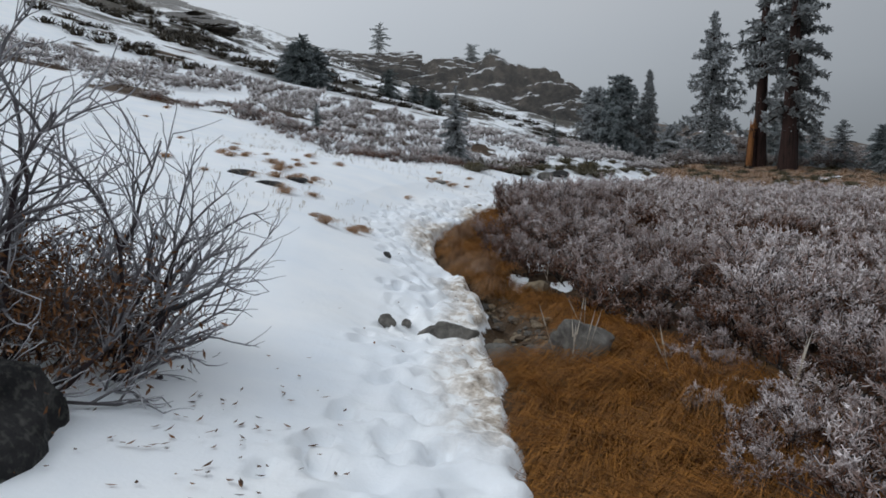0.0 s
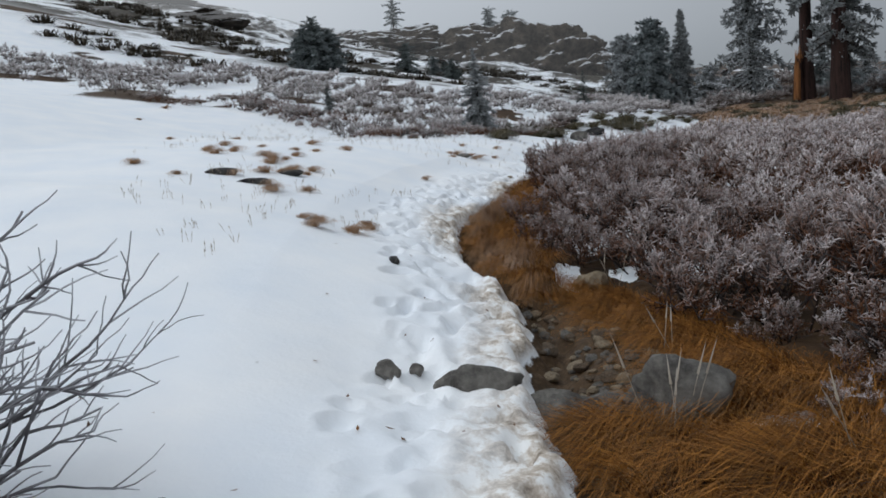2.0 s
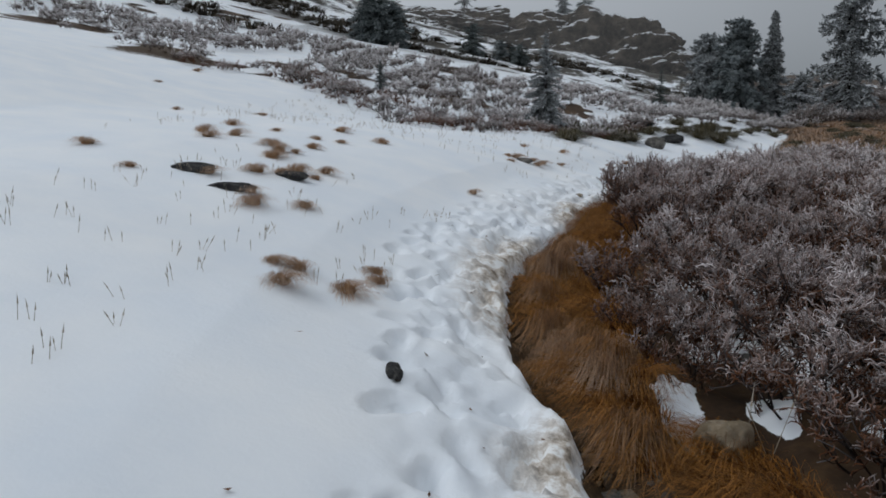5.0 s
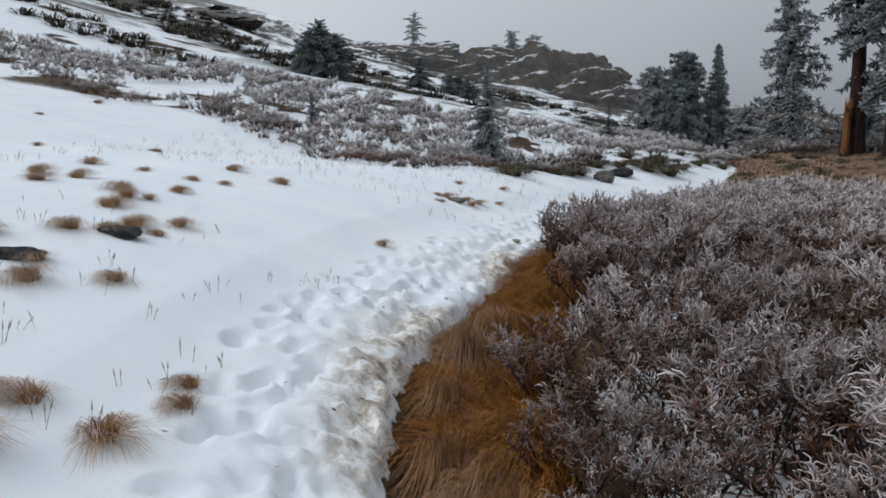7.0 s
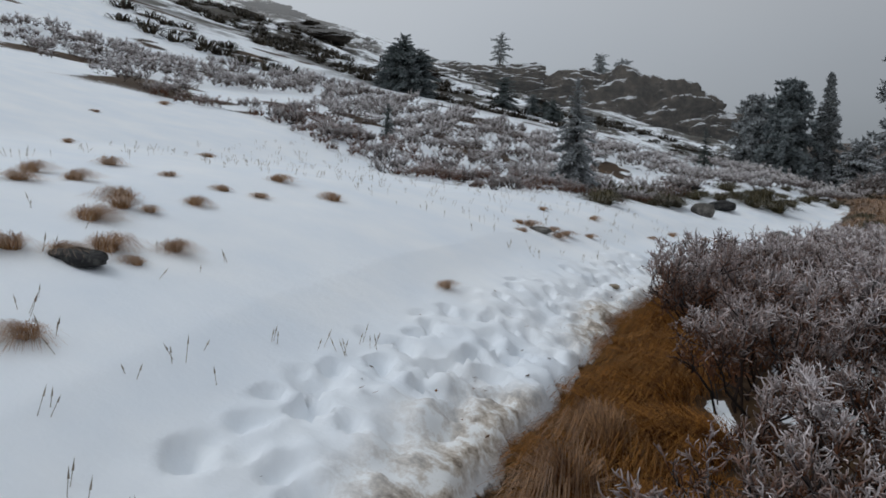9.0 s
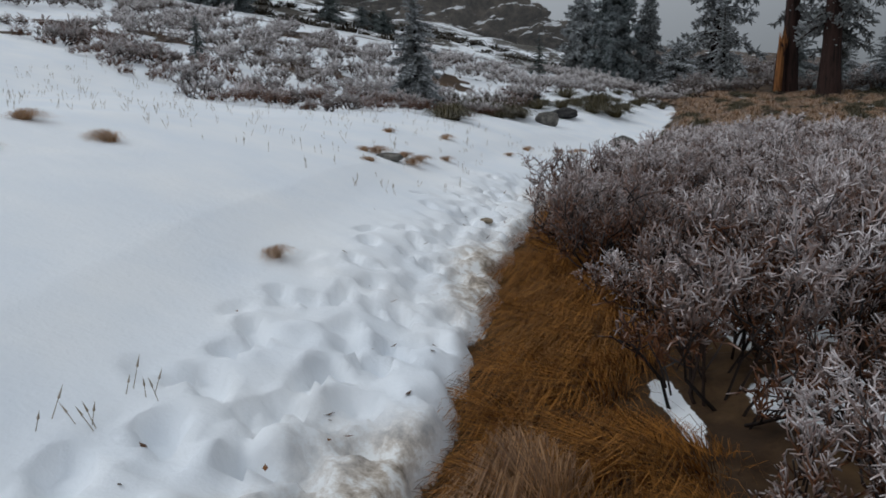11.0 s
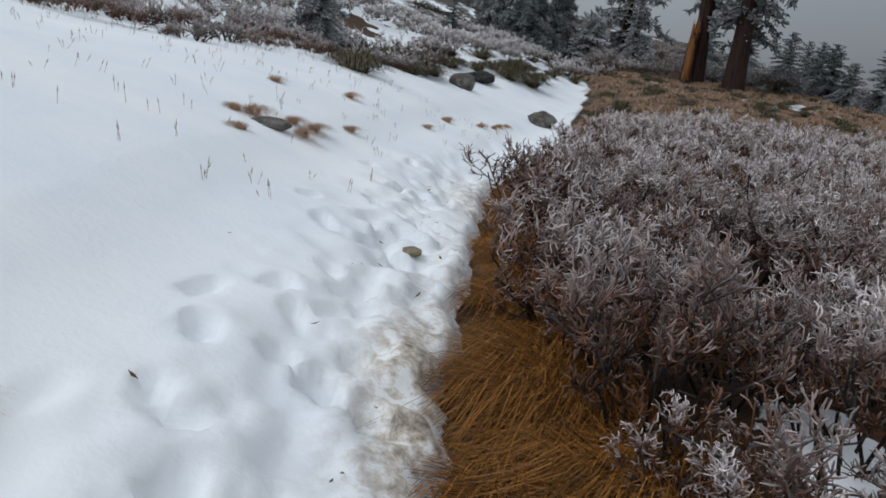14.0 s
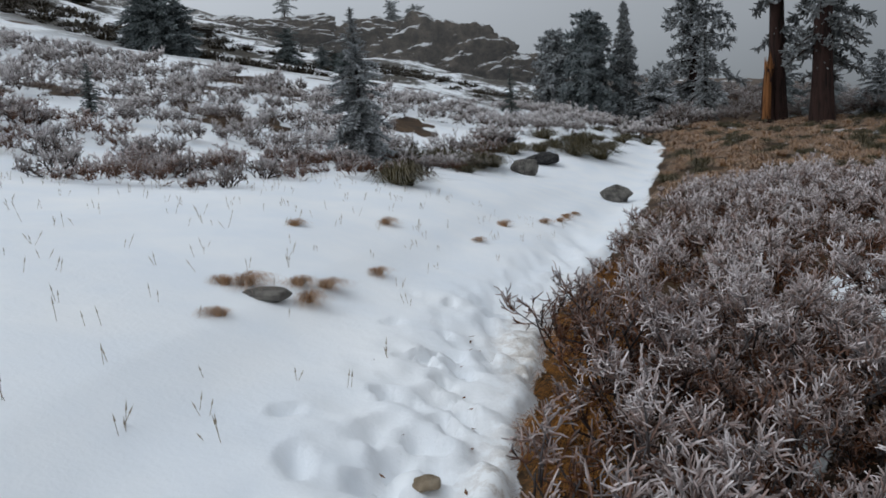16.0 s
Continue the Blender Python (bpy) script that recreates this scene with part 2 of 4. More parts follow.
# ---- mesh helpers ----
class Builder:
    """Collects vertices, faces and a tip value for every vertex."""

    def __init__(self):
        self.v, self.f, self.t = [], [], []

    def tube(self, pts, radii, tips, sides=3, close=True):
        base, k = len(self.v), len(pts)
        for i, p in enumerate(pts):
            a = pts[min(i + 1, k - 1)] - pts[max(i - 1, 0)]
            a = a.normalized() if a.length > 1e-9 else Vector((0, 0, 1))
            u = a.cross(Vector((0.31, 0.87, 0.13))).normalized()
            w = a.cross(u)
            for s in range(sides):
                q = 2 * math.pi * s / sides
                self.v.append(p + (u * math.cos(q) + w * math.sin(q)) * radii[i])
                self.t.append(tips[i])
        for i in range(k - 1):
            for s in range(sides):
                a, b = base + i * sides + s, base + i * sides + (s + 1) % sides
                self.f.append((a, b, b + sides, a + sides))
        if close:
            self.f.append(tuple(base + (k - 1) * sides + s for s in range(sides)))

    def spike(self, p, q, r, t0, t1):
        """A three-sided spike from p to its point q."""
        a = (q - p).normalized()
        u = a.cross(Vector((0.31, 0.87, 0.13))).normalized() * r
        w = a.cross(u)
        base = len(self.v)
        self.v += [p + u, p - u * 0.5 + w * 0.87, p - u * 0.5 - w * 0.87, q]
        self.t += [t0, t0, t0, t1]
        self.f += [(base, base + 1, base + 3), (base + 1, base + 2, base + 3), (base + 2, base, base + 3)]

    def finger(self, p, q, r, t0, t1):
        """A blunt, slightly bent finger of rime."""
        m = p.lerp(q, 0.55) + (q - p).cross(Vector((0.53, -0.31, 0.79))) * 0.28
        self.tube([p, m, q], [r * .8, r, r * .55], [t0, (t0 + t1) / 2, t1], 3)

    def leaf(self, p, q, width, side, t0, t1):
        """A leaf folded a little along its rib."""
        base, mid = len(self.v), p.lerp(q, 0.5)
        up = (q - p).cross(side).normalized() * width * 0.35
        self.v += [p, mid + side * width + up, q, mid - side * width + up, mid]
        self.t += [t0, (t0 + t1) / 2, t1, (t0 + t1) / 2, t0]
        self.f += [(base, base + 1, base + 4), (base + 1, base + 2, base + 4), (base + 2, base + 3, base + 4), (base + 3, base, base + 4)]

    def blade(self, pts, width, side):
        base, k = len(self.v), len(pts)
        for i, p in enumerate(pts):
            w = side * width * (1 - 0.85 * i / (k - 1))
            self.v += [p - w, p + w]
            self.t += [i / (k - 1)] * 2
        for i in range(k - 1):
            a = base + 2 * i
            self.f.append((a, a + 1, a + 3, a + 2))

    def mesh(self, name, material, smooth=False):
        me = bpy.data.meshes.new(name)
        me.from_pydata([tuple(p) for p in self.v], [], self.f)
        at = me.attributes.new("tip", "FLOAT", "POINT")
        at.data.foreach_set("value", np.array(self.t, dtype=np.float32))
        me.materials.append(material)
        if smooth:
            me.polygons.foreach_set("use_smooth", [True] * len(me.polygons))
        me.update()
        return me


def part(name, data, parent, label=""):
    ob = new(name, data)
    ob.parent = parent
    if label:
        ob["label"] = label
    return ob


# ---- the lie of the land ----
def knots(v, pts):
    xs, ys = zip(*pts)
    return np.interp(v, xs, ys)


TRAIL_X = [(-10, .5), (0, .2), (5, 0), (8.5, -.45), (10.5, -.45), (12, -.25), (14, .1), (17, .9), (21, 2.4), (26.4, 4.6), (32, 7), (40, 10), (60, 13), (400, 30)]
TRAIL_Z = [(-10, -.5), (0, .08), (5, .2), (8.5, .45), (10, .64), (14, .9), (20, 1.08), (26, 1.2), (35, 2.0), (45, 3.0), (60, 4.2), (80, 7), (100, 10.5), (115, 12.5), (140, 13), (400, 8)]
LEFT = [(0, 0), (.3, .06), (.9, .33), (1.5, .59), (2.0, .74), (2.5, .87), (3.5, 1.08), (6.5, 1.45), (9, 2.1), (13, 3.1), (25, 5.6), (60, 17), (110, 36), (300, 90)]
RIGHT = [(0, 0), (.4, .02), (1.5, .1), (3, .1), (6, -.05), (12, -.1), (20, -.8), (40, -3), (80, -8), (300, -30)]
SNOW_EDGE = [(-10, .45), (0, .25), (3.5, .19), (4.1, .14), (5, .05), (6.1, .08), (7.2, -.14), (8, -.42), (8.6, -.55), (9.3, -.65), (10.3, -.53), (11.3, -.35), (12, -.18), (13, 0), (14, .24), (15, .5), (17, 1.05), (19.5, 2.2), (23, 3.7), (27, 5.2), (30, 6.5), (38, 9.6), (45, 10.5), (400, 30)]


def hash2(i, j, s):
    q = np.sin(i * 127.1 + j * 311.7 + s * 74.7) * 43758.5453
    return q - np.floor(q)


def vnoise(x, y, s=0):
    i, j = np.floor(x), np.floor(y)
    u, v = x - i, y - j
    u, v = u * u * (3 - 2 * u), v * v * (3 - 2 * v)
    a, b = hash2(i, j, s), hash2(i + 1, j, s)
    c, d = hash2(i, j + 1, s), hash2(i + 1, j + 1, s)
    return (a + (b - a) * u) * (1 - v) + (c + (d - c) * u) * v - 0.5


def smooth(a, b, v):
    q = np.clip((v - a) / (b - a), 0, 1)
    return q * q * (3 - 2 * q)


def snow_line(x, y):
    """How far a place lies to the left of the snow's edge."""
    near = smooth(60, 15, y)
    return knots(y, SNOW_EDGE) - x + near * (0.10 * vnoise(x * 4, y * 4, 3) + 0.06 * vnoise(x * 11, y * 11, 4))


step_rng = np.random.default_rng(5)
STEPS = []
for k in range(290):
    fy = step_rng.uniform(0.5, 17)
    fx = knots(fy, SNOW_EDGE) - abs(step_rng.normal(0.36, 0.24)) - 0.10
    STEPS.append((fx, fy, step_rng.uniform(0.04, 0.075), step_rng.uniform(0.06, 0.13), step_rng.uniform(0.02, 0.07), step_rng.normal(0, 0.6)))
for k in range(16):
    fy = 5.6 + k * 0.34
    fx = knots(fy, SNOW_EDGE) - (0.82 if k % 2 else 0.6)
    STEPS.append((fx + step_rng.normal(0, .06), fy + step_rng.normal(0, .08), 0.065, 0.12, step_rng.uniform(.04, .08), step_rng.normal(0, .3)))


def height(x, y):
    x, y = np.asarray(x, float), np.asarray(y, float)
    d = knots(y, TRAIL_X) - x
    z = knots(y, TRAIL_Z) + np.where(d > 0, knots(d, LEFT) * knots(y, [(4.2, .42), (7.3, 1.0)]), knots(-d, RIGHT))
    z = z - 0.11 * smooth(6, 8.5, y) * smooth(0.4, 1.2, d) * smooth(80, 50, y) - 0.13 * smooth(13, 20, y) * smooth(-2.5, 0.3, d) * smooth(60, 32, y)
    z = z + 0.17 * np.exp(-((x - 0.16) ** 2 / 0.03 + (y - 8.1) ** 2 / 0.5)) - 0.35 * np.exp(-((x - 2.5) ** 2 + (y - 27.8) ** 2) / 8)
    z = z - 0.20 * np.exp(-((x - 0.9) ** 2 / 0.7 + (y - 7.0) ** 2 / 3.5))
    z = z - 0.10 * np.exp(-(((x + 0.65) / 0.42) ** 2 + ((y - 4.95) / 0.55) ** 2))
    s = snow_line(x, y)
    # a worn runnel beside the snow, and the thickness of the snow itself
    z = z - 0.12 * np.exp(-((s + 0.16) / 0.12) ** 2) * smooth(3, 5, y) * smooth(14, 10, y)
    z = z + 0.13 * smooth(-0.03, 0.09, s) * smooth(40, 20, y)
    z = z + 0.05 * vnoise(x * 0.9, y * 0.9, 7) + 0.12 * vnoise(x * 0.25, y * 0.25, 8) * smooth(1, 6, np.abs(d))
    trod = smooth(1.15, 0.3, s) * smooth(-0.05, 0.1, s)
    z = z + trod * (0.06 * vnoise(x * 5, y * 5, 9) + 0.06 * vnoise(x * 11, y * 11, 10) + 0.02 * vnoise(x * 22, y * 22, 11))
    z = z + smooth(0.05, -0.1, s) * (0.06 * vnoise(x * 6, y * 6, 12) + 0.03 * vnoise(x * 17, y * 17, 13)) * smooth(60, 20, y)
    hum = smooth(22, 27, y) * smooth(0, -2, s)
    z = z + hum * 0.35 * np.abs(vnoise(x * 1.1, y * 1.1, 14))
    far = smooth(40, 80, y)
    z = z + far * (1.6 * vnoise(x * 0.09, y * 0.12, 15) + 0.8 * vnoise(x * 0.3, y * 0.35, 16))
    return z


def ground_z(x, y):
    return float(height(x, y))


def spaced(lo, hi, fine_lo, fine_hi, step, grow=1.09):
    mid = list(np.arange(fine_lo, fine_hi, step))
    out, s, p = [], step, fine_hi
    while p < hi:
        out.append(p)
        s *= grow
        p += s
    left, s, p = [], step, fine_lo - step
    while p > lo:
        left.append(p)
        s *= grow
        p -= s
    return np.array([lo] + left[::-1] + mid + out + [hi])


DRIFTS = ((0.45, 7.75, .13, .42), (0.75, 8.6, .12, .25), (1.15, 4.5, .22, .07), (1.6, 4.1, .2, .08), (0.5, 11.0, .06, .3), (0.95, 7.75, .13, .2), (1.5, 7.5, .2, .16))


def build_ground():
    xs = spaced(-420, 420, -2.6, 1.3, 0.032, 1.045)
    ys = spaced(-60, 620, 0.6, 15.5, 0.036, 1.035)
    gx, gy = np.meshgrid(xs, ys)
    gz = height(gx, gy)
    for fx, fy, rx, ry, dep, turn in STEPS:
        i0, i1 = np.searchsorted(ys, (fy - 0.5, fy + 0.5))
        j0, j1 = np.searchsorted(xs, (fx - 0.5, fx + 0.5))
        px, py = gx[i0:i1, j0:j1] - fx, gy[i0:i1, j0:j1] - fy
        c, s = math.cos(turn), math.sin(turn)
        r = ((px * c + py * s) / rx) ** 2 + ((py * c - px * s) / ry) ** 2 + 1.1 * vnoise((px + fx) * 14, (py + fy) * 14, 41)
        on = smooth(0.0, 0.12, snow_line(gx[i0:i1, j0:j1], gy[i0:i1, j0:j1]))
        gz[i0:i1, j0:j1] += on * (-dep * (1 - smooth(0.6, 1.0, r)) + 0.12 * dep * np.exp(-((r - 1.5) / 0.4) ** 2))
    ny, nx = gx.shape
    me = bpy.data.meshes.new("ground")
    idx = np.arange(nx * ny).reshape(ny, nx)
    quads = np.stack([idx[:-1, :-1], idx[:-1, 1:], idx[1:, 1:], idx[1:, :-1]], -1).reshape(-1, 4)
    me.vertices.add(nx * ny)
    me.vertices.foreach_set("co", np.stack([gx, gy, gz], -1).astype(np.float32).ravel())
    me.loops.add(quads.size)
    me.loops.foreach_set("vertex_index", quads.ravel().astype(np.int32))
    me.polygons.add(len(quads))
    me.polygons.foreach_set("loop_start", np.arange(0, quads.size, 4, dtype=np.int32))
    me.update(calc_edges=True)
    me.polygons.foreach_set("use_smooth", [True] * len(quads))
    s = snow_line(gx, gy)
    snow = smooth(-0.06, 0.06, s)
    # drifts lying among the shrubs below the trail, and strips on the open slope
    drift = vnoise(gx * 0.9, gy * 0.9, 21) + 0.5 * vnoise(gx * 2.3, gy * 2.3, 22)
    drift = smooth(0.22, 0.34, drift) * smooth(-0.9, -1.4, s) * smooth(7.6, 8.4, gy) * smooth(24, 20, gy)
    for px, py, rx, ry in DRIFTS:
        drift = np.maximum(drift, smooth(1.3, 0.7, ((gx - px) / rx) ** 2 + ((gy - py) / ry) ** 2 + 0.9 * vnoise(gx * 9, gy * 9, 23)))
    strip = smooth(0.26, 0.36, vnoise(gx * 0.22, gy * 0.5, 24) + 0.4 * vnoise(gx * 0.8, gy * 1.4, 25)) * smooth(28, 34, gy) * smooth(0, -3, s)
    snow = np.maximum(snow, np.maximum(drift, strip))
    # thin cover under the willows above the trail
    heath = smooth(3.6, 4.6, s) * smooth(17, 24, gy) * smooth(60, 45, gy)
    snow = snow * (1 - heath * smooth(0.16, 0.34, vnoise(gx * 0.5, gy * 0.5, 26) + 0.4 * vnoise(gx * 2, gy * 2, 27)))
    grime = smooth(0.55, 0.1, s) * smooth(0.0, 0.05, s) * smooth(-0.2, 0.12, vnoise(gx * 1.3, gy * 0.8, 28)) * smooth(20, 14, gy)
    turf = smooth(-0.25, -0.7, s)
    turf = np.maximum(turf, smooth(20, 26, gy))
    far = smooth(38, 52, gy)
    for name, a in (("snow", snow), ("grime", 0.95 * grime), ("turf", turf), ("far", far)):
        at = me.attributes.new(name, "FLOAT", "POINT")
        at.data.foreach_set("value", a.astype(np.float32).ravel())
    me.materials.append(M_GROUND)
    return tagged(new("ground", me), "snowy hillside with a trodden trail beside brown turf", "ground", kind="structure")


ground = build_ground()


# ---- rocks ----
def rock_mesh(name, size, material, seed, detail=3, rough=0.28, facets=9):
    rng = random.Random(seed)
    bm = bmesh.new()
    bmesh.ops.create_icosphere(bm, subdivisions=detail, radius=1.0)
    planes = []
    for _ in range(facets):
        d = Vector((rng.gauss(0, 1), rng.gauss(0, 1), rng.gauss(0, 0.8))).normalized()
        planes.append((d, rng.uniform(0.62, 0.92)))
    off = Vector((rng.uniform(0, 50), rng.uniform(0, 50), 0))
    for v in bm.verts:
        p = v.co.copy()
        for d, k in planes:
            over = p.dot(d) - k
            if over > 0:
                p -= d * over * 0.92
        p += p.normalized() * rough * noise.fractal(p * 1.7 + off, 0.8, 2.1, 4 if detail < 5 else 7) * 0.6
        v.co = Vector((p.x * size[0], p.y * size[1], p.z * size[2]))
    me = bpy.data.meshes.new(name)
    bm.to_mesh(me)
    bm.free()
    me.materials.append(material)
    me.polygons.foreach_set("use_smooth", [detail > 3] * len(me.polygons))
    return me


def stone(x, y, size, material, seed, label, sink=0.35, turn=0.0, detail=3, name="stone", lift=0.0):
    ob = new(name, rock_mesh(name, size, material, seed, detail))
    ob.matrix_world = pose(x, y, ground_z(x, y) + size[2] * (1 - 2 * sink) + lift, 0, 0, turn)
    return tagged(ob, label, "rock")


stone(0.68, 4.62, (.27, .17, .20), M_ROCK, 11, "pale grey granite boulder beside the trail", .28, -12, 4, "boulder")
stone(-0.69, 5.06, (.075, .065, .06), M_ROCK, 12, "small dark stone sunk in the snow", .42)
stone(-0.55, 5.12, (.045, .04, .04), M_ROCK, 13, "small grey stone sunk in the snow", .42)
stone(-0.22, 5.03, (.22, .10, .10), M_ROCK, 14, "flat grey step stone across the trail", .42, 6, 4)
stone(0.17, 4.95, (.20, .14, .12), M_ROCK, 15, "broad grey step stone across the trail", .35, -10, 4)
stone(0.40, 4.80, (.12, .11, .09), M_ROCK, 16, "grey stone wedged beside a boulder", .3)
stone(0.35, 4.30, (.12, .10, .07), M_ROCKTAN, 17, "brown stone in the dry grass", .4)
stone(0.62, 7.38, (.15, .13, .13), M_ROCKTAN, 18, "rounded tan stone in dry grass", .3, 30, 4)
stone(0.95, 8.25, (.11, .10, .09), M_ROCK, 19, "grey stone under frosted willow", .3)
stone(-0.955, 6.97, (.05, .115, .045), M_ROCKDARK, 20, "dark stone showing through melted snow", .62, 15)
stone(-0.05, 14.12, (.065, .06, .028), M_ROCKTAN, 21, "tan stone lying on the snow", .3, 20)
stone(-1.80, 2.08, (.40, .42, .40), M_ROCKDARK, 22, "dark wet boulder under a willow", .5, 20, 4, "boulder")
stone(2.55, 27.8, (.34, .25, .26), M_ROCK, 23, "grey boulder on the snow", .3, 0, 4, "boulder")
stone(4.28, 26.42, (.38, .28, .24), M_ROCK, 24, "grey boulder beside the trail", .3, 20, 4, "boulder")
stone(3.2, 29.3, (.5, .35, .2), M_ROCKDARK, 25, "dark wet rock slab among heath", .3, -20, 4, "boulder")
stone(2.4, 31.0, (.5, .4, .2), M_ROCKDARK, 26, "dark wet rock among heath", .3, 0, 4, "boulder")
stone(-0.95, 15.75, (.16, .09, .05), M_ROCK, 27, "flat grey stone beside a grass tuft", .3)
stone(-2.85, 9.1, (.22, .10, .05), M_ROCKDARK, 28, "dark rock edge showing through snow", .48, 25)
stone(-3.35, 9.35, (.22, .12, .06), M_ROCKDARK, 29, "dark rock edge showing through snow", .48, 10)
stone(-2.75, 10.0, (.22, .10, .06), M_ROCKDARK, 30, "dark rock edge showing through snow", .48, -15)
gr = random.Random(3)
pebbles = [(rock_mesh("pebble", (1.25, 1, .62), m, 100 + k, 2, .3, 12)) for k in range(6) for m in (M_ROCK, M_ROCKTAN, M_ROCKEARTH)]
for k in range(250):
    y = 4.9 + 2.3 * gr.random() ** 1.5
    x = float(knots(y, SNOW_EDGE)) + 0.04 + gr.random() ** 0.8 * float(knots(y, [(4.9, .85), (5.8, .62), (7.2, .3)]))
    size = gr.uniform(0.014, 0.034) if k % 4 else gr.uniform(0.034, 0.062)
    ob = new("pebble", gr.choice(pebbles))
    ob.matrix_world = Matrix.LocRotScale((x, y, ground_z(x, y) + .2 * size), Euler((gr.gauss(0, .25), gr.gauss(0, .25), gr.uniform(0, 6.28))), (size, size, size))
    tagged(ob, "angular loose stone on the muddy trail", "rock", "stones of the trail bed")


# ---- the rocky ridge ----
def outcrop(x, y, z, size, seed, label):
    me = rock_mesh("rock_outcrop", size, M_CLIFF, seed, 6, 0.42, 22)
    ob = new("rock_outcrop", me)
    ob.matrix_world = pose(x, y, z, 0, 0, 0)
    return tagged(ob, label, "rock outcrop")


outcrop(4.5, 108, 13.0, (12.5, 8, 9.0), 51, "brown craggy rock dome streaked with snow")
outcrop(-5, 109, 17.4, (10, 5, 4.2), 52, "brown rock band along the snowy ridge")
outcrop(-16, 110, 19.7, (11, 5, 3.3), 53, "brown rock band along the snowy ridge")
outcrop(-27, 110, 20.5, (7, 5, 3.4), 54, "dark rounded crag on the snowy ridge")
outcrop(13, 106, 12.2, (6, 5, 4.0), 55, "low brown crag at the end of the ridge")
outcrop(-46, 92, ground_z(-46, 92) - .3, (6, 4, .7), 56, "dark rock band on the snowy hillside")
outcrop(-62, 96, ground_z(-62, 96) - .3, (5, 4, .8), 57, "dark rock band on the snowy hillside")
outcrop(-36, 84, ground_z(-36, 84) - .3, (5, 4, .6), 58, "dark heathy rock on the snowy hillside")
outcrop(-30, 74, ground_z(-30, 74) - .2, (4, 3, .5), 59, "dark heathy rock on the snowy hillside")
outcrop(-52, 82, ground_z(-52, 82) - .2, (4, 3, .6), 60, "dark rock band on the snowy hillside")
outcrop(-22, 80, ground_z(-22, 80) - .3, (4, 3, .6), 61, "dark rock band on the snowy hillside")
outcrop(-10, 88, ground_z(-10, 88) - .3, (4, 3, .6), 62, "low rock band below the ridge")


# ---- willow shrubs ----
def rand_dir(rng, up=0.0):
    return Vector((rng.gauss(0, 1), rng.gauss(0, 1), rng.gauss(up, 1))).normalized()


def willow_meshes(seed, radius, tall, stems, subs, twigs, spikes, twig_len, spike_len, thick, material, blunt=False):
    rng = random.Random(seed)
    wood, tw = Builder(), Builder()
    for i in range(stems):
        a = 2 * math.pi * (i + rng.random()) / stems
        lean = math.sqrt(rng.random())
        root = Vector((math.cos(a), math.sin(a), 0)) * radius * 0.25 * rng.random() + Vector((0, 0, -0.08))
        top = Vector((math.cos(a) * radius * lean, math.sin(a) * radius * lean, tall * (1.0 - 0.42 * lean * lean) * rng.uniform(0.55, 1.05)))
        mid = root.lerp(top, 0.5) + Vector((rng.gauss(0, .04), rng.gauss(0, .04), 0.03))
        bow = mid.lerp(top, .5) + Vector((rng.gauss(0, .05), rng.gauss(0, .05), rng.gauss(0, .02)))
        wood.tube([root, root.lerp(mid, .5) + Vector((rng.gauss(0, .03), rng.gauss(0, .03), 0)), mid, bow, top], [thick * 1.4, thick * 1.2, thick, thick * .8, thick * .6], [0, .2, .3, .45, .6], 4)
        for _ in range(subs):
            u = rng.uniform(0.35, 0.95)
            p = root.lerp(mid, u * 2) if u < 0.5 else mid.lerp(top, u * 2 - 1)
            d = (rand_dir(rng, 0.7) + (top - root).normalized() * 0.7).normalized()
            q = p + d * rng.uniform(0.5, 1.0) * tall * 0.42
            q.z = max(q.z, 0.04)
            wood.tube([p, p.lerp(q, .5) + rand_dir(rng) * .025 * tall, q], [thick * .8, thick * .65, thick * .45], [.4, .6, .8], 3)
            for _ in range(twigs):
                s = p.lerp(q, rng.uniform(0.3, 1.05))
                e = s + (rand_dir(rng, 0.9) + d * 0.6).normalized() * twig_len * rng.uniform(0.6, 1.2)
                h = min(1.0, max(0.0, e.z / tall))
                if h < 0.42 and rng.random() < 0.6:
                    continue
                t0 = 0.04 + 0.66 * h
                tw.tube([s, s.lerp(e, .5) + rand_dir(rng) * twig_len * .16, e], [thick * .55, thick * .5, thick * .42], [t0, t0 + .12, t0 + .25], 3)
                ax = (e - s).normalized()
                for _ in range(spikes):
                    b = s.lerp(e, rng.uniform(0.25, 1.0))
                    (tw.finger if blunt else tw.spike)(b, b + (rand_dir(rng, 0.35) * 1.25 + ax).normalized() * spike_len * rng.uniform(0.5, 1.3), thick * (.56 if blunt else .72), t0 + .15, t0 + .45)
    return wood.mesh("willow_stems", M_STEM), tw.mesh("willow_twigs", material)


def make_shrub(name, meshes, label, group):
    ob = new(name, meshes[0])
    part("crown", meshes[1], ob, "frost-covered twigs and leaves")
    return tagged(ob, label, "shrub", group)


def place_shrub(src, x, y, scale, rng, sink=0.04):
    ob = copy_thing(src, Matrix.LocRotScale((x, y, ground_z(x, y) - sink), Euler((rng.gauss(0, .08), rng.gauss(0, .08), rng.uniform(0, 6.28))), None))
    ob.scale = (scale, scale, scale * rng.uniform(0.85, 1.15))
    return ob


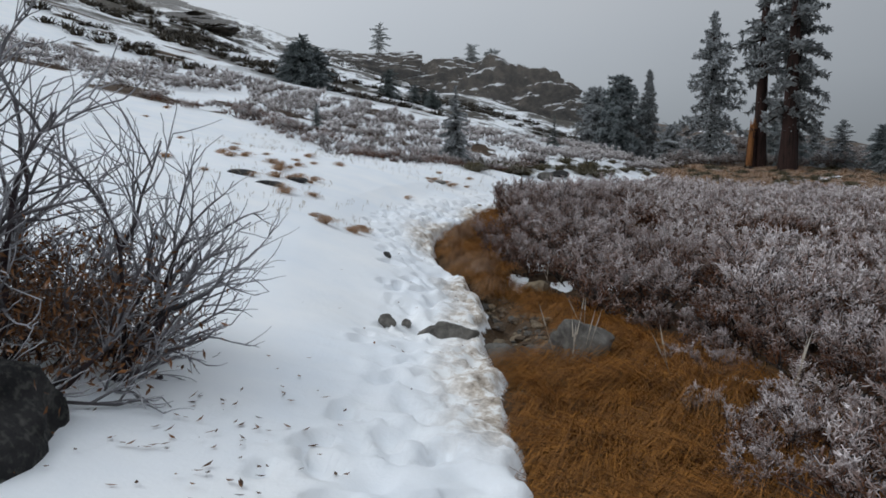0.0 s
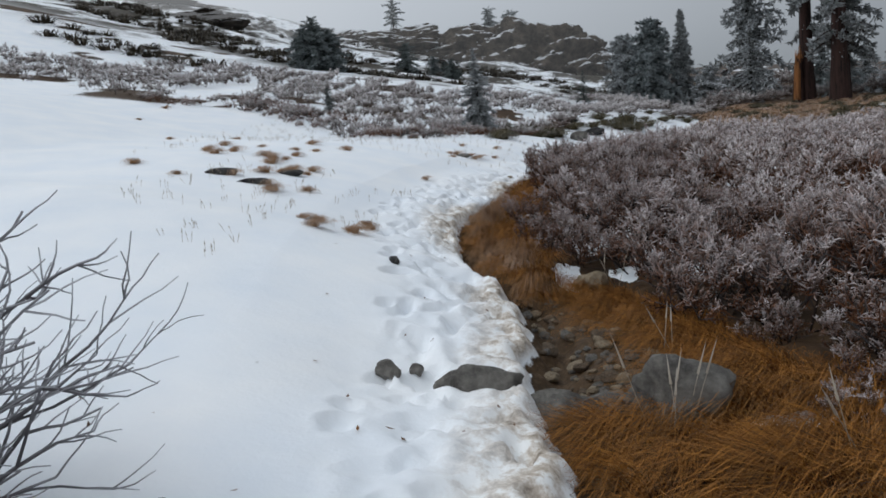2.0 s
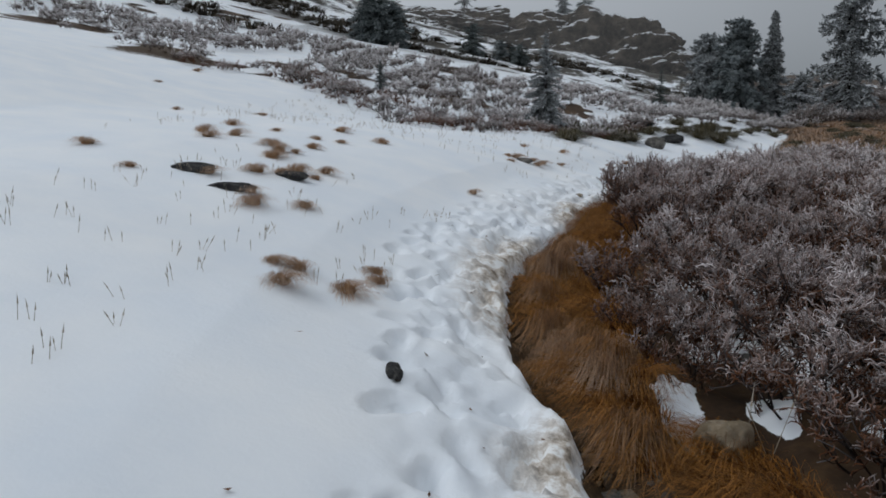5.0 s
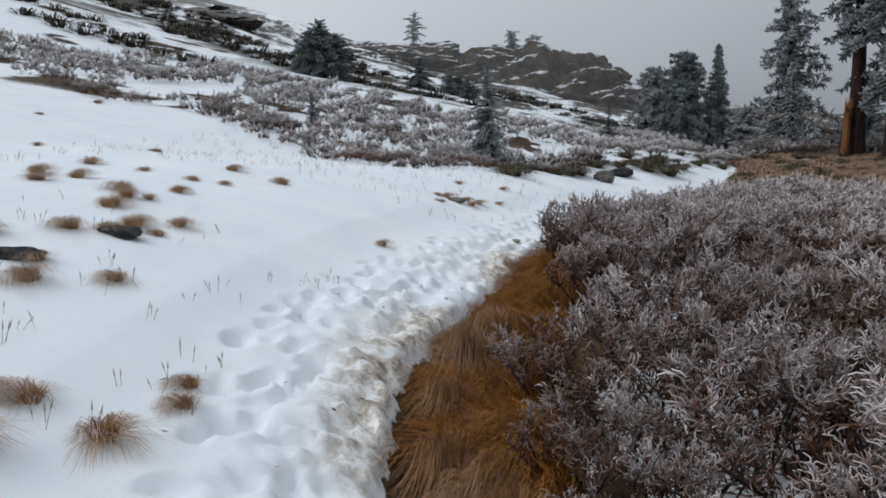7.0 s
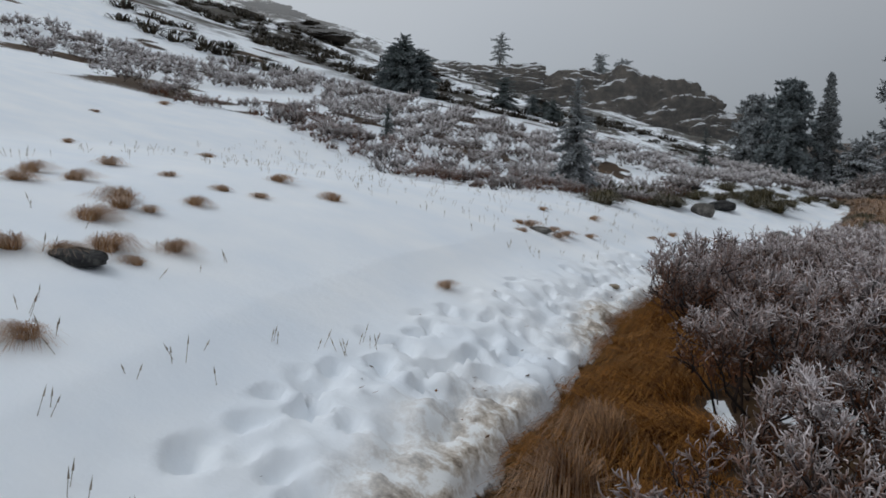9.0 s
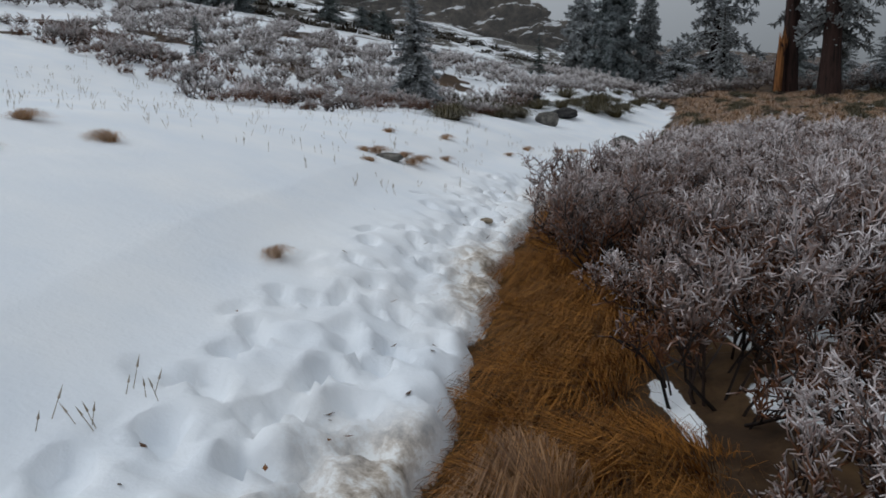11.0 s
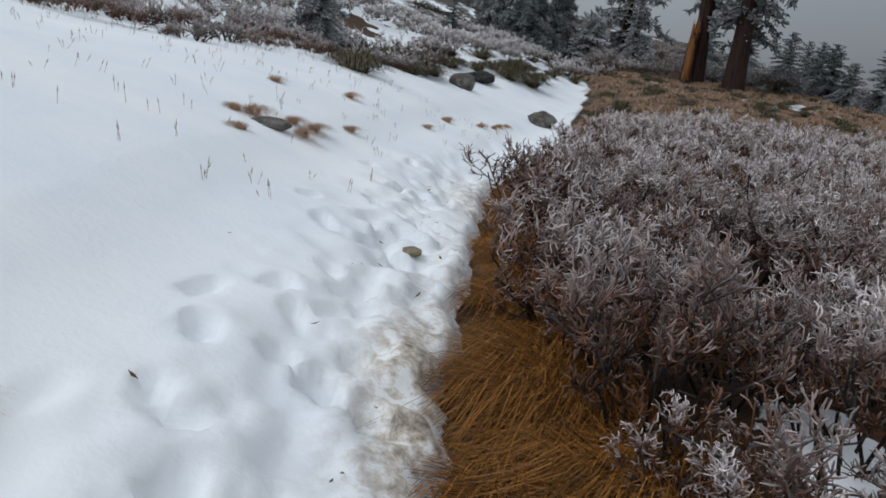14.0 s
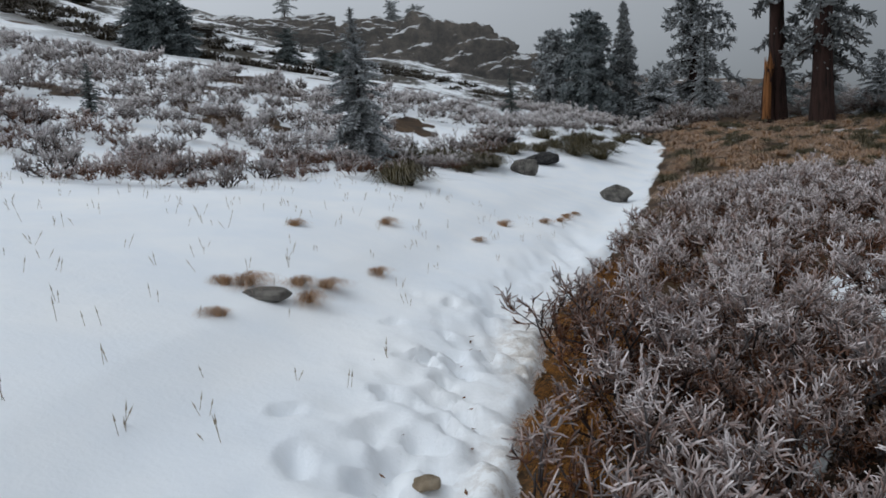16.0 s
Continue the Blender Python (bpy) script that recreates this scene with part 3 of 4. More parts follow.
def joined(name, sources, spots, label, category, material):
    """One mesh out of many repeats: sources are meshes, spots are (source index, x, y, scale, turn)."""
    cos, loops, sizes, tips, base = [], [], [], [], 0
    store = []
    for me in sources:
        co = np.empty(len(me.vertices) * 3, np.float32)
        me.vertices.foreach_get("co", co)
        lp = np.empty(len(me.loops), np.int32)
        me.loops.foreach_get("vertex_index", lp)
        sz = np.empty(len(me.polygons), np.int32)
        me.polygons.foreach_get("loop_total", sz)
        tp = np.empty(len(me.vertices), np.float32)
        me.attributes["tip"].data.foreach_get("value", tp)
        store.append((co.reshape(-1, 3), lp, sz, tp))
    for k, x, y, s, turn in spots:
        co, lp, sz, tp = store[k]
        c, q = math.cos(turn), math.sin(turn)
        cos.append(np.stack([x + s * (co[:, 0] * c - co[:, 1] * q), y + s * (co[:, 0] * q + co[:, 1] * c), ground_z(x, y) - .04 + s * co[:, 2]], -1))
        loops.append(lp + base)
        sizes.append(sz)
        tips.append(tp)
        base += len(co)
    cos, loops, sizes, tips = (np.concatenate(a) for a in (cos, loops, sizes, tips))
    me = bpy.data.meshes.new(name)
    me.vertices.add(len(cos))
    me.vertices.foreach_set("co", cos.astype(np.float32).ravel())
    me.loops.add(len(loops))
    me.loops.foreach_set("vertex_index", loops.astype(np.int32))
    me.polygons.add(len(sizes))
    me.polygons.foreach_set("loop_start", np.concatenate([[0], np.cumsum(sizes)[:-1]]).astype(np.int32))
    me.update(calc_edges=True)
    at = me.attributes.new("tip", "FLOAT", "POINT")
    at.data.foreach_set("value", tips.astype(np.float32))
    me.materials.append(material)
    return tagged(new(name, me), label, category, kind="stuff")


def scatter(rng, inside, x0, x1, y0, y1, gap):
    """Places at least gap apart, within a region."""
    cells, out = {}, []
    for _ in range(int((x1 - x0) * (y1 - y0) / gap ** 2 * 8)):
        x, y = rng.uniform(x0, x1), rng.uniform(y0, y1)
        if not inside(x, y):
            continue
        i, j = int(x / gap), int(y / gap)
        if any((x - a) ** 2 + (y - b) ** 2 < gap * gap for di in (-1, 0, 1) for dj in (-1, 0, 1) for a, b in cells.get((i + di, j + dj), ())):
            continue
        cells.setdefault((i, j), []).append((x, y))
        out.append((x, y))
    return out


sh = random.Random(8)
LOW = "low willow shrub covered in frost below the trail"
near_shrubs = [make_shrub("willow_shrub", willow_meshes(200 + k, .46, .54, 13, 4, 7, 5, .10, .044, .0060, M_WILLOW, True), LOW, "willow thicket below the trail") for k in range(4)]
mid_shrubs = [willow_meshes(220 + k, .52, .52, 10, 4, 6, 4, .12, .055, .009, M_WILLOW) for k in range(3)]
far_shrubs = [make_shrub("willow_shrub", willow_meshes(240 + k, .8, .72, 11, 4, 5, 4, .2, .11, .016, M_WILLOW_FAR), "grey frosted willow shrub on the snowy slope", "willows above the trail") for k in range(3)]
THICKET = [(4.4, 2.6), (4.9, 1.9), (5.6, 1.15), (6.4, 1.05), (6.8, 1.6), (7.6, 1.4), (8.1, .95), (8.6, .75), (9, .75), (10, 1.15), (11.2, 1.15), (12, .82), (13, .5), (14, .4), (16, .42), (20, .75), (24, 1.1), (26, 1.7)]


def in_thicket(x, y):
    return x > float(knots(y, SNOW_EDGE)) + float(knots(y, THICKET)) + 0.12 * math.sin(y * 5) and x < 3.2 + 0.5 * y and y < 23.5 + 0.1 * x


for x, y in scatter(sh, in_thicket, -0.5, 14, 4.4, 25, 0.39):
    d = x - float(knots(y, SNOW_EDGE))
    if y < 15.5 and d < 2.6:
        place_shrub(sh.choice(near_shrubs), x, y, sh.choice((.65, .85, 1.0, 1.0, 1.2)) * sh.uniform(.9, 1.1), sh)
rest = []
for x, y in scatter(sh, in_thicket, -0.5, 15, 4.4, 25.5, 0.5):
    d = x - float(knots(y, SNOW_EDGE))
    if y >= 15.5 or d >= 2.6:
        rest.append((sh.randrange(3), x, y, sh.uniform(0.75, 1.25), sh.uniform(0, 6.28)))
joined("willow_thicket", [a[1] for a in mid_shrubs], rest, "frosted willow thicket spreading below the trail", "shrubs", M_WILLOW)
# sparse shrubs in the dry grass at the start
for x, y, s in ((1.35, 2.25, .75), (1.75, 2.7, .8), (2.2, 3.2, .9), (1.55, 3.35, .55), (2.0, 3.9, .8), (2.6, 3.9, 1), (1.0, 1.75, .6), (2.6, 2.6, .9), (1.3, 3.0, .5), (1.55, 4.6, .5), (1.9, 4.5, .7), (1.15, 2.7, .4), (2.3, 4.4, .9), (1.8, 1.9, .9), (1.2, 3.6, .35), (1.45, 4.05, .4), (1.75, 3.6, .5), (1.3, 4.45, .35), (1.6, 2.95, .5), (2.3, 3.7, .7), (2.0, 2.5, .7), (1.65, 5.1, .5), (1.45, 5.5, .45), (2.0, 5.0, .8), (2.5, 4.9, .9), (1.3, 2.55, .35)):
    place_shrub(sh.choice(near_shrubs), x, y, s, sh)

BAND_LO = [(-22, 28), (-15, 23), (-10.2, 20.4), (-8.4, 21.9), (-6.6, 21.4), (-5.4, 20.6), (-4, 19.8), (-2.4, 19.4), (-2.0, 20.2), (-1.2, 21.5), (-.1, 22.3), (1.2, 25.8), (2.0, 30), (4, 33), (8, 38), (12, 42), (16, 48)]
BAND_HI = [(-22, 30), (-17.5, 33), (-11, 38), (-4.2, 37), (-1.9, 38), (4, 46), (8, 50), (16, 54)]


def in_band(x, y):
    lo = float(knots(x, BAND_LO))
    gap = abs(x + 8) < 2.2 and 0 < y - lo < 0.2
    clear = float(vnoise(np.float64(x * .28), np.float64(y * .28), 31)) > 0.23
    wedge = -11 < x < -1 and 2.6 < y - lo < 4.3 + 0.5 * math.sin(x * 1.7)
    return lo < y < float(knots(x, BAND_HI)) and not gap and not clear and not wedge


rest = []
for x, y in scatter(sh, in_band, -22, 16, 17, 54, 0.9):
    near = y - float(knots(x, BAND_LO)) < 2.5 and y < 28
    s = sh.uniform(0.35, .62) if near else sh.uniform(0.5, .85)
    if y < 24 and x > -9:
        place_shrub(sh.choice(far_shrubs), x, y, s, sh, .06)
    else:
        rest.append((sh.randrange(3), x, y, s, sh.uniform(0, 6.28)))
joined("willow_scrub", [ob.children[0].data for ob in far_shrubs], rest, "grey frosted willow scrub across the snowy slope", "shrubs", M_WILLOW_FAR)
fringe = [(sh.randrange(3), x, y, sh.uniform(.35, .7), sh.uniform(0, 6.28)) for x, y in scatter(sh, lambda x, y: -.4 < y - float(knots(x, BAND_LO)) < 3.0 and float(vnoise(np.float64(x * .9), np.float64(y * .9), 35)) > -.2, -10, 3, 17.5, 33, 0.42)]
joined("dwarf_willows", [a[1] for a in mid_shrubs], fringe, "dwarf frosted willows at the edge of the snow", "shrubs", M_WILLOW)
for ob in near_shrubs + far_shrubs:
    for o in (*ob.children, ob):
        bpy.data.objects.remove(o)


# the tall bare willow over the dark boulder
def bare_willow(x, y, seed, label):
    rng = random.Random(seed)
    wood, leaves = Builder(), Builder()

    def grow(p, d, length, r, depth, t):
        pts, tips, n_seg = [p], [t], 4
        for k in range(n_seg):
            d = (d + rand_dir(rng) * 0.27 + Vector((0, 0, 0.04))).normalized()
            pts.append(pts[-1] + d * length / n_seg)
            tips.append(min(1.0, t + 0.3 * (k + 1) / n_seg))
        wood.tube(pts, [r * (1 - 0.12 * k) for k in range(n_seg + 1)], tips, 4 if r > .006 else 3)
        if depth == 0:
            return
        for k in range(rng.randint(3, 5)):
            i = rng.randint(1, n_seg)
            grow(pts[i], (d + rand_dir(rng, .15) * 0.75).normalized(), length * rng.uniform(.45, .75), r * .58, depth - 1, t + .22)

    for k in range(4):
        grow(Vector((rng.gauss(-.1, .1), rng.gauss(0, .1), -.2)), Vector((rng.gauss(-.1, .22), rng.gauss(0, .15), 1)).normalized(), rng.uniform(.85, 1.1), .021, 3, 0.0)
    for k in range(20):
        a = radians(rng.uniform(0, 160))
        tilt = rng.uniform(0.3, 1.45)
        d = Vector((math.cos(a) * tilt, math.sin(a) * tilt, 0.85)).normalized()
        grow(Vector((rng.gauss(0, .16), rng.gauss(.1, .22), -.3)), d, rng.uniform(.5, .85), .0185, 3, 0.0)
    for k in range(2300):
        c = Vector((rng.gauss(.30, .20), rng.gauss(.05, .22), abs(rng.gauss(.22, .15)) + .02))
        d = rand_dir(rng, -0.5)
        leaves.leaf(c, c + d * rng.uniform(.025, .055), rng.uniform(.005, .009), rand_dir(rng), 0, rng.uniform(.2, 1))
    ob = new("bare_willow", wood.mesh("bare_willow", M_BARE))
    part("dry_leaves", leaves.mesh("dry_leaves", M_DEADLEAF), ob, "withered orange-brown leaves")
    ob.matrix_world = pose(x, y, ground_z(x, y), 0, 0, 0)
    return tagged(ob, label, "shrub")


bare_willow(-1.97, 2.66, 41, "tall bare willow with frosted branches and withered leaves")
bare_willow(-2.45, 2.9, 43, "bare frosted willow growing behind a dark boulder")


# ---- grass ----
def tussock_mesh(seed, blades, radius, long, droop, width, material, lean=(0, 0), root_r=0.35):
    rng = random.Random(seed)
    b = Builder()
    for _ in range(blades):
        a = rng.uniform(0, 6.283)
        out = Vector((math.cos(a), math.sin(a), 0))
        root = out * radius * root_r * math.sqrt(rng.random())
        far_out = rng.uniform(0.1, 1.1)
        reach = radius * far_out
        top = long * (1 - .55 * far_out * far_out) * rng.uniform(0.7, 1.1)
        push = Vector((lean[0], lean[1], 0)) * rng.uniform(.5, 1.2)
        twist = out.cross(Vector((0, 0, 1))) * rng.gauss(0, radius * .25)
        p1 = root + out * reach * 0.35 + Vector((0, 0, top * .62)) + push * .3
        p2 = root + out * reach * 0.8 + Vector((0, 0, top)) + push * .8 + twist * .5
        p3 = root + out * reach * 1.25 + Vector((0, 0, top * (1 - droop))) + push * 1.2 + twist
        b.blade([root + Vector((0, 0, -.03)), root.lerp(p1, .55), p1, p2, p3], width, out.cross(Vector((0, 0, 1))))
    return b.mesh("grass_tussock", material)


def tussocks(meshes, spots, label, group, seed, lo, hi, turn=1.1):
    rng = random.Random(seed)
    for x, y in spots:
        ob = new("grass_tussock", rng.choice(meshes))
        s = rng.uniform(lo, hi)
        ob.matrix_world = Matrix.LocRotScale((x, y, ground_z(x, y)), Euler((rng.gauss(0, .06), rng.gauss(0, .06), rng.gauss(0, turn))), (s, s, s * rng.uniform(.8, 1.2)))
        tagged(ob, label, "grass", group)


amber = [tussock_mesh(300 + k, 260, .23, .12, .95, .0028, M_AMBER, (-.20, -.06), .5) for k in range(4)]
shaggy = [tussock_mesh(310 + k, 460, .21, .20, 1.3, .0024, M_PALE, (-.08, -.05), .2) for k in range(3)]
tuft = [tussock_mesh(320 + k, 300, .17, .085, 1.15, .0024, M_TUFT, (.06, -.06), .35) for k in range(3)]
gs = random.Random(12)
AMBER_W = [(1, 1.2), (3, 1.5), (4.4, 1.6), (5.2, 1.3), (7, .95), (8.6, .8), (10, .9), (11.5, .95), (12.6, .75), (13.6, .55), (15, .5), (19, .8)]


def in_amber(x, y):
    d = x - float(knots(y, SNOW_EDGE))
    for px, py, rx, ry in DRIFTS:
        if ((x - px) / (rx + .1)) ** 2 + ((y - py) / (ry + .08)) ** 2 < 1:
            return False
    lo = .16 if y < 4.75 else .88 if y < 6.1 else .62 if y < 7.0 else .34 if y < 9.2 else .22
    return lo < d < float(knots(y, AMBER_W))


clumps = scatter(gs, in_amber, -.8, 3.2, .9, 19, 0.15)
clumps.sort(key=lambda p: abs(p[1] - 9.0))
joined("dry_grass", amber, [(gs.randrange(4), x, y, gs.uniform(.7, 1.25), gs.gauss(0, .6)) for x, y in clumps[170:]], "matted amber-brown dry grass beside the trail", "grass", M_AMBER)
tussocks(amber, clumps[:170], "bent amber-brown dry grass beside the trail", "dry grass below the trail", 13, .7, 1.25, .6)
tussocks(shaggy, [(-.10, 8.22), (.02, 8.0), (-.25, 8.62), (.10, 7.75), (-.30, 9.25), (-.25, 9.9), (-.12, 10.25), (.12, 7.3), (-.05, 8.45), (-.12, 10.5)], "shaggy straw-coloured grass tussock overhanging the trail", "overhanging tussocks", 14, .9, 1.25)
SNOW_TUFTS = [(-6.12, 13.71), (-8.33, 16.77), (-4.59, 12.49), (-3.95, 12.48), (-4.11, 11.02), (-3.99, 11.4), (-3.42, 11.22), (-3.13, 11.1), (-3.16, 11.64), (-3.09, 12.53), (-3.35, 12.38), (-2.83, 10.0), (-2.77, 10.24), (-2.98, 9.85), (-2.56, 10.22), (-5.76, 15.98), (-3.46, 13.56), (-2.77, 13.41), (-9.23, 19.8), (-3.18, 10.6), (-2.62, 10.62), (-2.57, 8.9), (-2.72, 9.17), (-3.21, 9.38), (-3.69, 9.03)]
SNOW_TUFTS += [(-4.47, 9.55), (-3.27, 11.0), (-4.38, 11.39), (-1.49, 7.86), (-1.80, 7.88), (-1.93, 7.80), (-1.47, 8.50), (-1.40, 8.30), (-1.75, 7.50), (-1.12, 15.93), (-1.22, 15.85), (-2.28, 9.23)]
tussocks(tuft, SNOW_TUFTS, "straw-brown grass tuft poking out of the snow", "tufts in the snow", 15, .5, .95)
SMALL_TUFTS = [(-1.11, 17.73), (-0.83, 16.13), (-0.67, 16.24), (-0.74, 15.91), (-0.36, 16.92), (-1.11, 15.31), (2.44, 22.39), (1.99, 21.35), (1.04, 20.17), (0.62, 19.0), (-0.36, 18.66), (-1.3, 12.02), (2.2, 21.9), (1.7, 21.0)]
tussocks(tuft, SMALL_TUFTS, "small brown grass tuft sunk in the snow", "tufts in the snow", 16, .5, .8)

heath = [tussock_mesh(330 + k, 190, .42, .26, .7, .014, M_HEATH) for k in range(3)]
rusty = [tussock_mesh(340 + k, 150, .45, .22, .9, .013, M_PALE) for k in range(3)]


def on_knoll(x, y):
    d = x - float(knots(y, SNOW_EDGE))
    return .3 < d < 15 and y > 23.5 + .1 * x


knoll = scatter(gs, on_knoll, 5, 26, 24, 44, 0.58)
joined("knoll_grass", rusty, [(gs.randrange(3), x, y, gs.uniform(.7, 1.2), gs.uniform(0, 6)) for x, y in knoll[::2] + knoll[1::4]], "rust-brown frosted grass on the knoll", "grass", M_PALE)
joined("knoll_heath", heath, [(gs.randrange(3), x, y, gs.uniform(.7, 1.2), gs.uniform(0, 6)) for x, y in knoll[3::4]], "olive-brown heath on the knoll", "heath", M_HEATH)
tussocks(heath, [(3.4, 30.4), (4.0, 31.2), (4.9, 31.6), (5.6, 32.4), (4.4, 30.6), (5.2, 31.0), (6.2, 33.5), (5.0, 32.4), (1.4, 27.4), (.6, 26.2), (-.2, 25.2), (1.0, 26.9)], "olive-brown heath clump beside the snow", "heath above the trail", 19, 1.0, 1.7)


edge_heath = scatter(gs, lambda x, y: -0.9 < y - float(knots(x, BAND_LO)) < 1.5 and float(vnoise(np.float64(x * .8), np.float64(y * .8), 36)) > -.05, -.6, 9, 20, 42, 0.75)
joined("heath_patch", heath, [(gs.randrange(3), x, y, gs.uniform(.7, 1.3), gs.uniform(0, 6)) for x, y in edge_heath], "low olive-brown heath at the edge of the snow", "heath", M_HEATH)
slope = scatter(gs, lambda x, y: x > 11 + .35 * (y - 42) and float(vnoise(np.float64(x * .3), np.float64(y * .3), 37)) > -.25, 11, 60, 42, 85, 1.5)
joined("slope_scrub", [a[1] for a in mid_shrubs], [(gs.randrange(3), x, y, gs.uniform(1.2, 2.2), gs.uniform(0, 6)) for x, y in slope], "frosted scrub on the slope behind the tall trees", "shrubs", M_WILLOW_FAR)


tiny_heath = [tussock_mesh(350 + k, 42, .5, .3, .8, .05, M_HEATHDARK, root_r=.8) for k in range(3)]


def on_far_slope(x, y):
    patch = float(vnoise(np.float64(x * .10), np.float64(y * .16), 51)) + .7 * float(vnoise(np.float64(x * .35), np.float64(y * .5), 52))
    return y > float(knots(x, BAND_HI)) + 3 and patch > .21


far_spots = scatter(gs, on_far_slope, -75, 22, 36, 104, 0.95)
joined("hillside_heath", tiny_heath, [(gs.randrange(3), x, y, gs.uniform(.6, 1.5), gs.uniform(0, 6)) for x, y in far_spots], "dark heath patches showing through snow on the far hillside", "heath", M_HEATHDARK)


def stalks():
    rng = random.Random(61)
    b = Builder()
    for _ in range(620):
        y = 21 - 15 * rng.random() ** 1.5
        x = float(knots(y, SNOW_EDGE)) - rng.uniform(.8, 1.2 + .45 * (y - 3))
        if float(vnoise(np.float64(x * .7), np.float64(y * .7), 33)) < -0.02 and y < 14:
            continue
        z = ground_z(x, y)
        for _ in range(rng.randint(1, 3)):
            d = Vector((rng.gauss(0, .28), rng.gauss(0, .28), 1)).normalized()
            h = rng.uniform(.04, .10)
            p = Vector((x + rng.gauss(0, .02), y + rng.gauss(0, .02), z - .03))
            q = p + d * (h + .03)
            b.tube([p, q], [.0016, .0012], [0, .5], 3)
            b.spike(q - d * h * .3, q + d * .015, .0045, .5, .9)
    for cx, cy, n_s, h0 in ((0.66, 4.45, 6, .42), (1.15, 4.0, 2, .4), (1.6, 3.5, 2, .45), (.9, 5.5, 3, .35), (.75, 7.4, 3, .4), (1.9, 3.1, 2, .4)):
        for _ in range(n_s):
            p = Vector((cx + rng.gauss(0, .05), cy + rng.gauss(0, .04), ground_z(cx, cy) - .02))
            q = p + Vector((rng.gauss(.02, .09), rng.gauss(0, .06), h0 * rng.uniform(.7, 1.1)))
            b.tube([p, p.lerp(q, .6), q], [.0025, .002, .0015], [.2, .7, 1], 3)
            b.spike(p.lerp(q, .7), q + (q - p) * .06, .007, .8, 1.2)
    ob = new("dry_grass_stalks", b.mesh("dry_grass_stalks", M_STALK))
    return tagged(ob, "thin dry grass stalks standing out of the snow", "grass", kind="stuff")


stalks()


def leaf_litter():
    """Fallen willow leaves and bits of bark on the snow by the bare willow and the trail."""
    rng = random.Random(62)
    b = Builder()
    for k in range(210):
        if k < 120:
            x, y = rng.gauss(-1.0, .3), rng.gauss(2.3, .5)
        else:
            y = rng.uniform(3, 16)
            x = float(knots(y, SNOW_EDGE)) - abs(rng.gauss(.2, .5))
        p = Vector((x, y, ground_z(x, y) + .012))
        a = rng.uniform(0, 6.28)
        d = Vector((math.cos(a), math.sin(a), rng.uniform(-.1, .5))).normalized()
        b.leaf(p, p + d * rng.uniform(.02, .055), rng.uniform(.004, .009), d.cross(Vector((0, 0, 1))).normalized(), 0, .5)
    return tagged(new("fallen_leaves", b.mesh("fallen_leaves", M_DEADLEAF)), "withered brown leaves scattered on the snow", "leaves", kind="stuff")


leaf_litter()


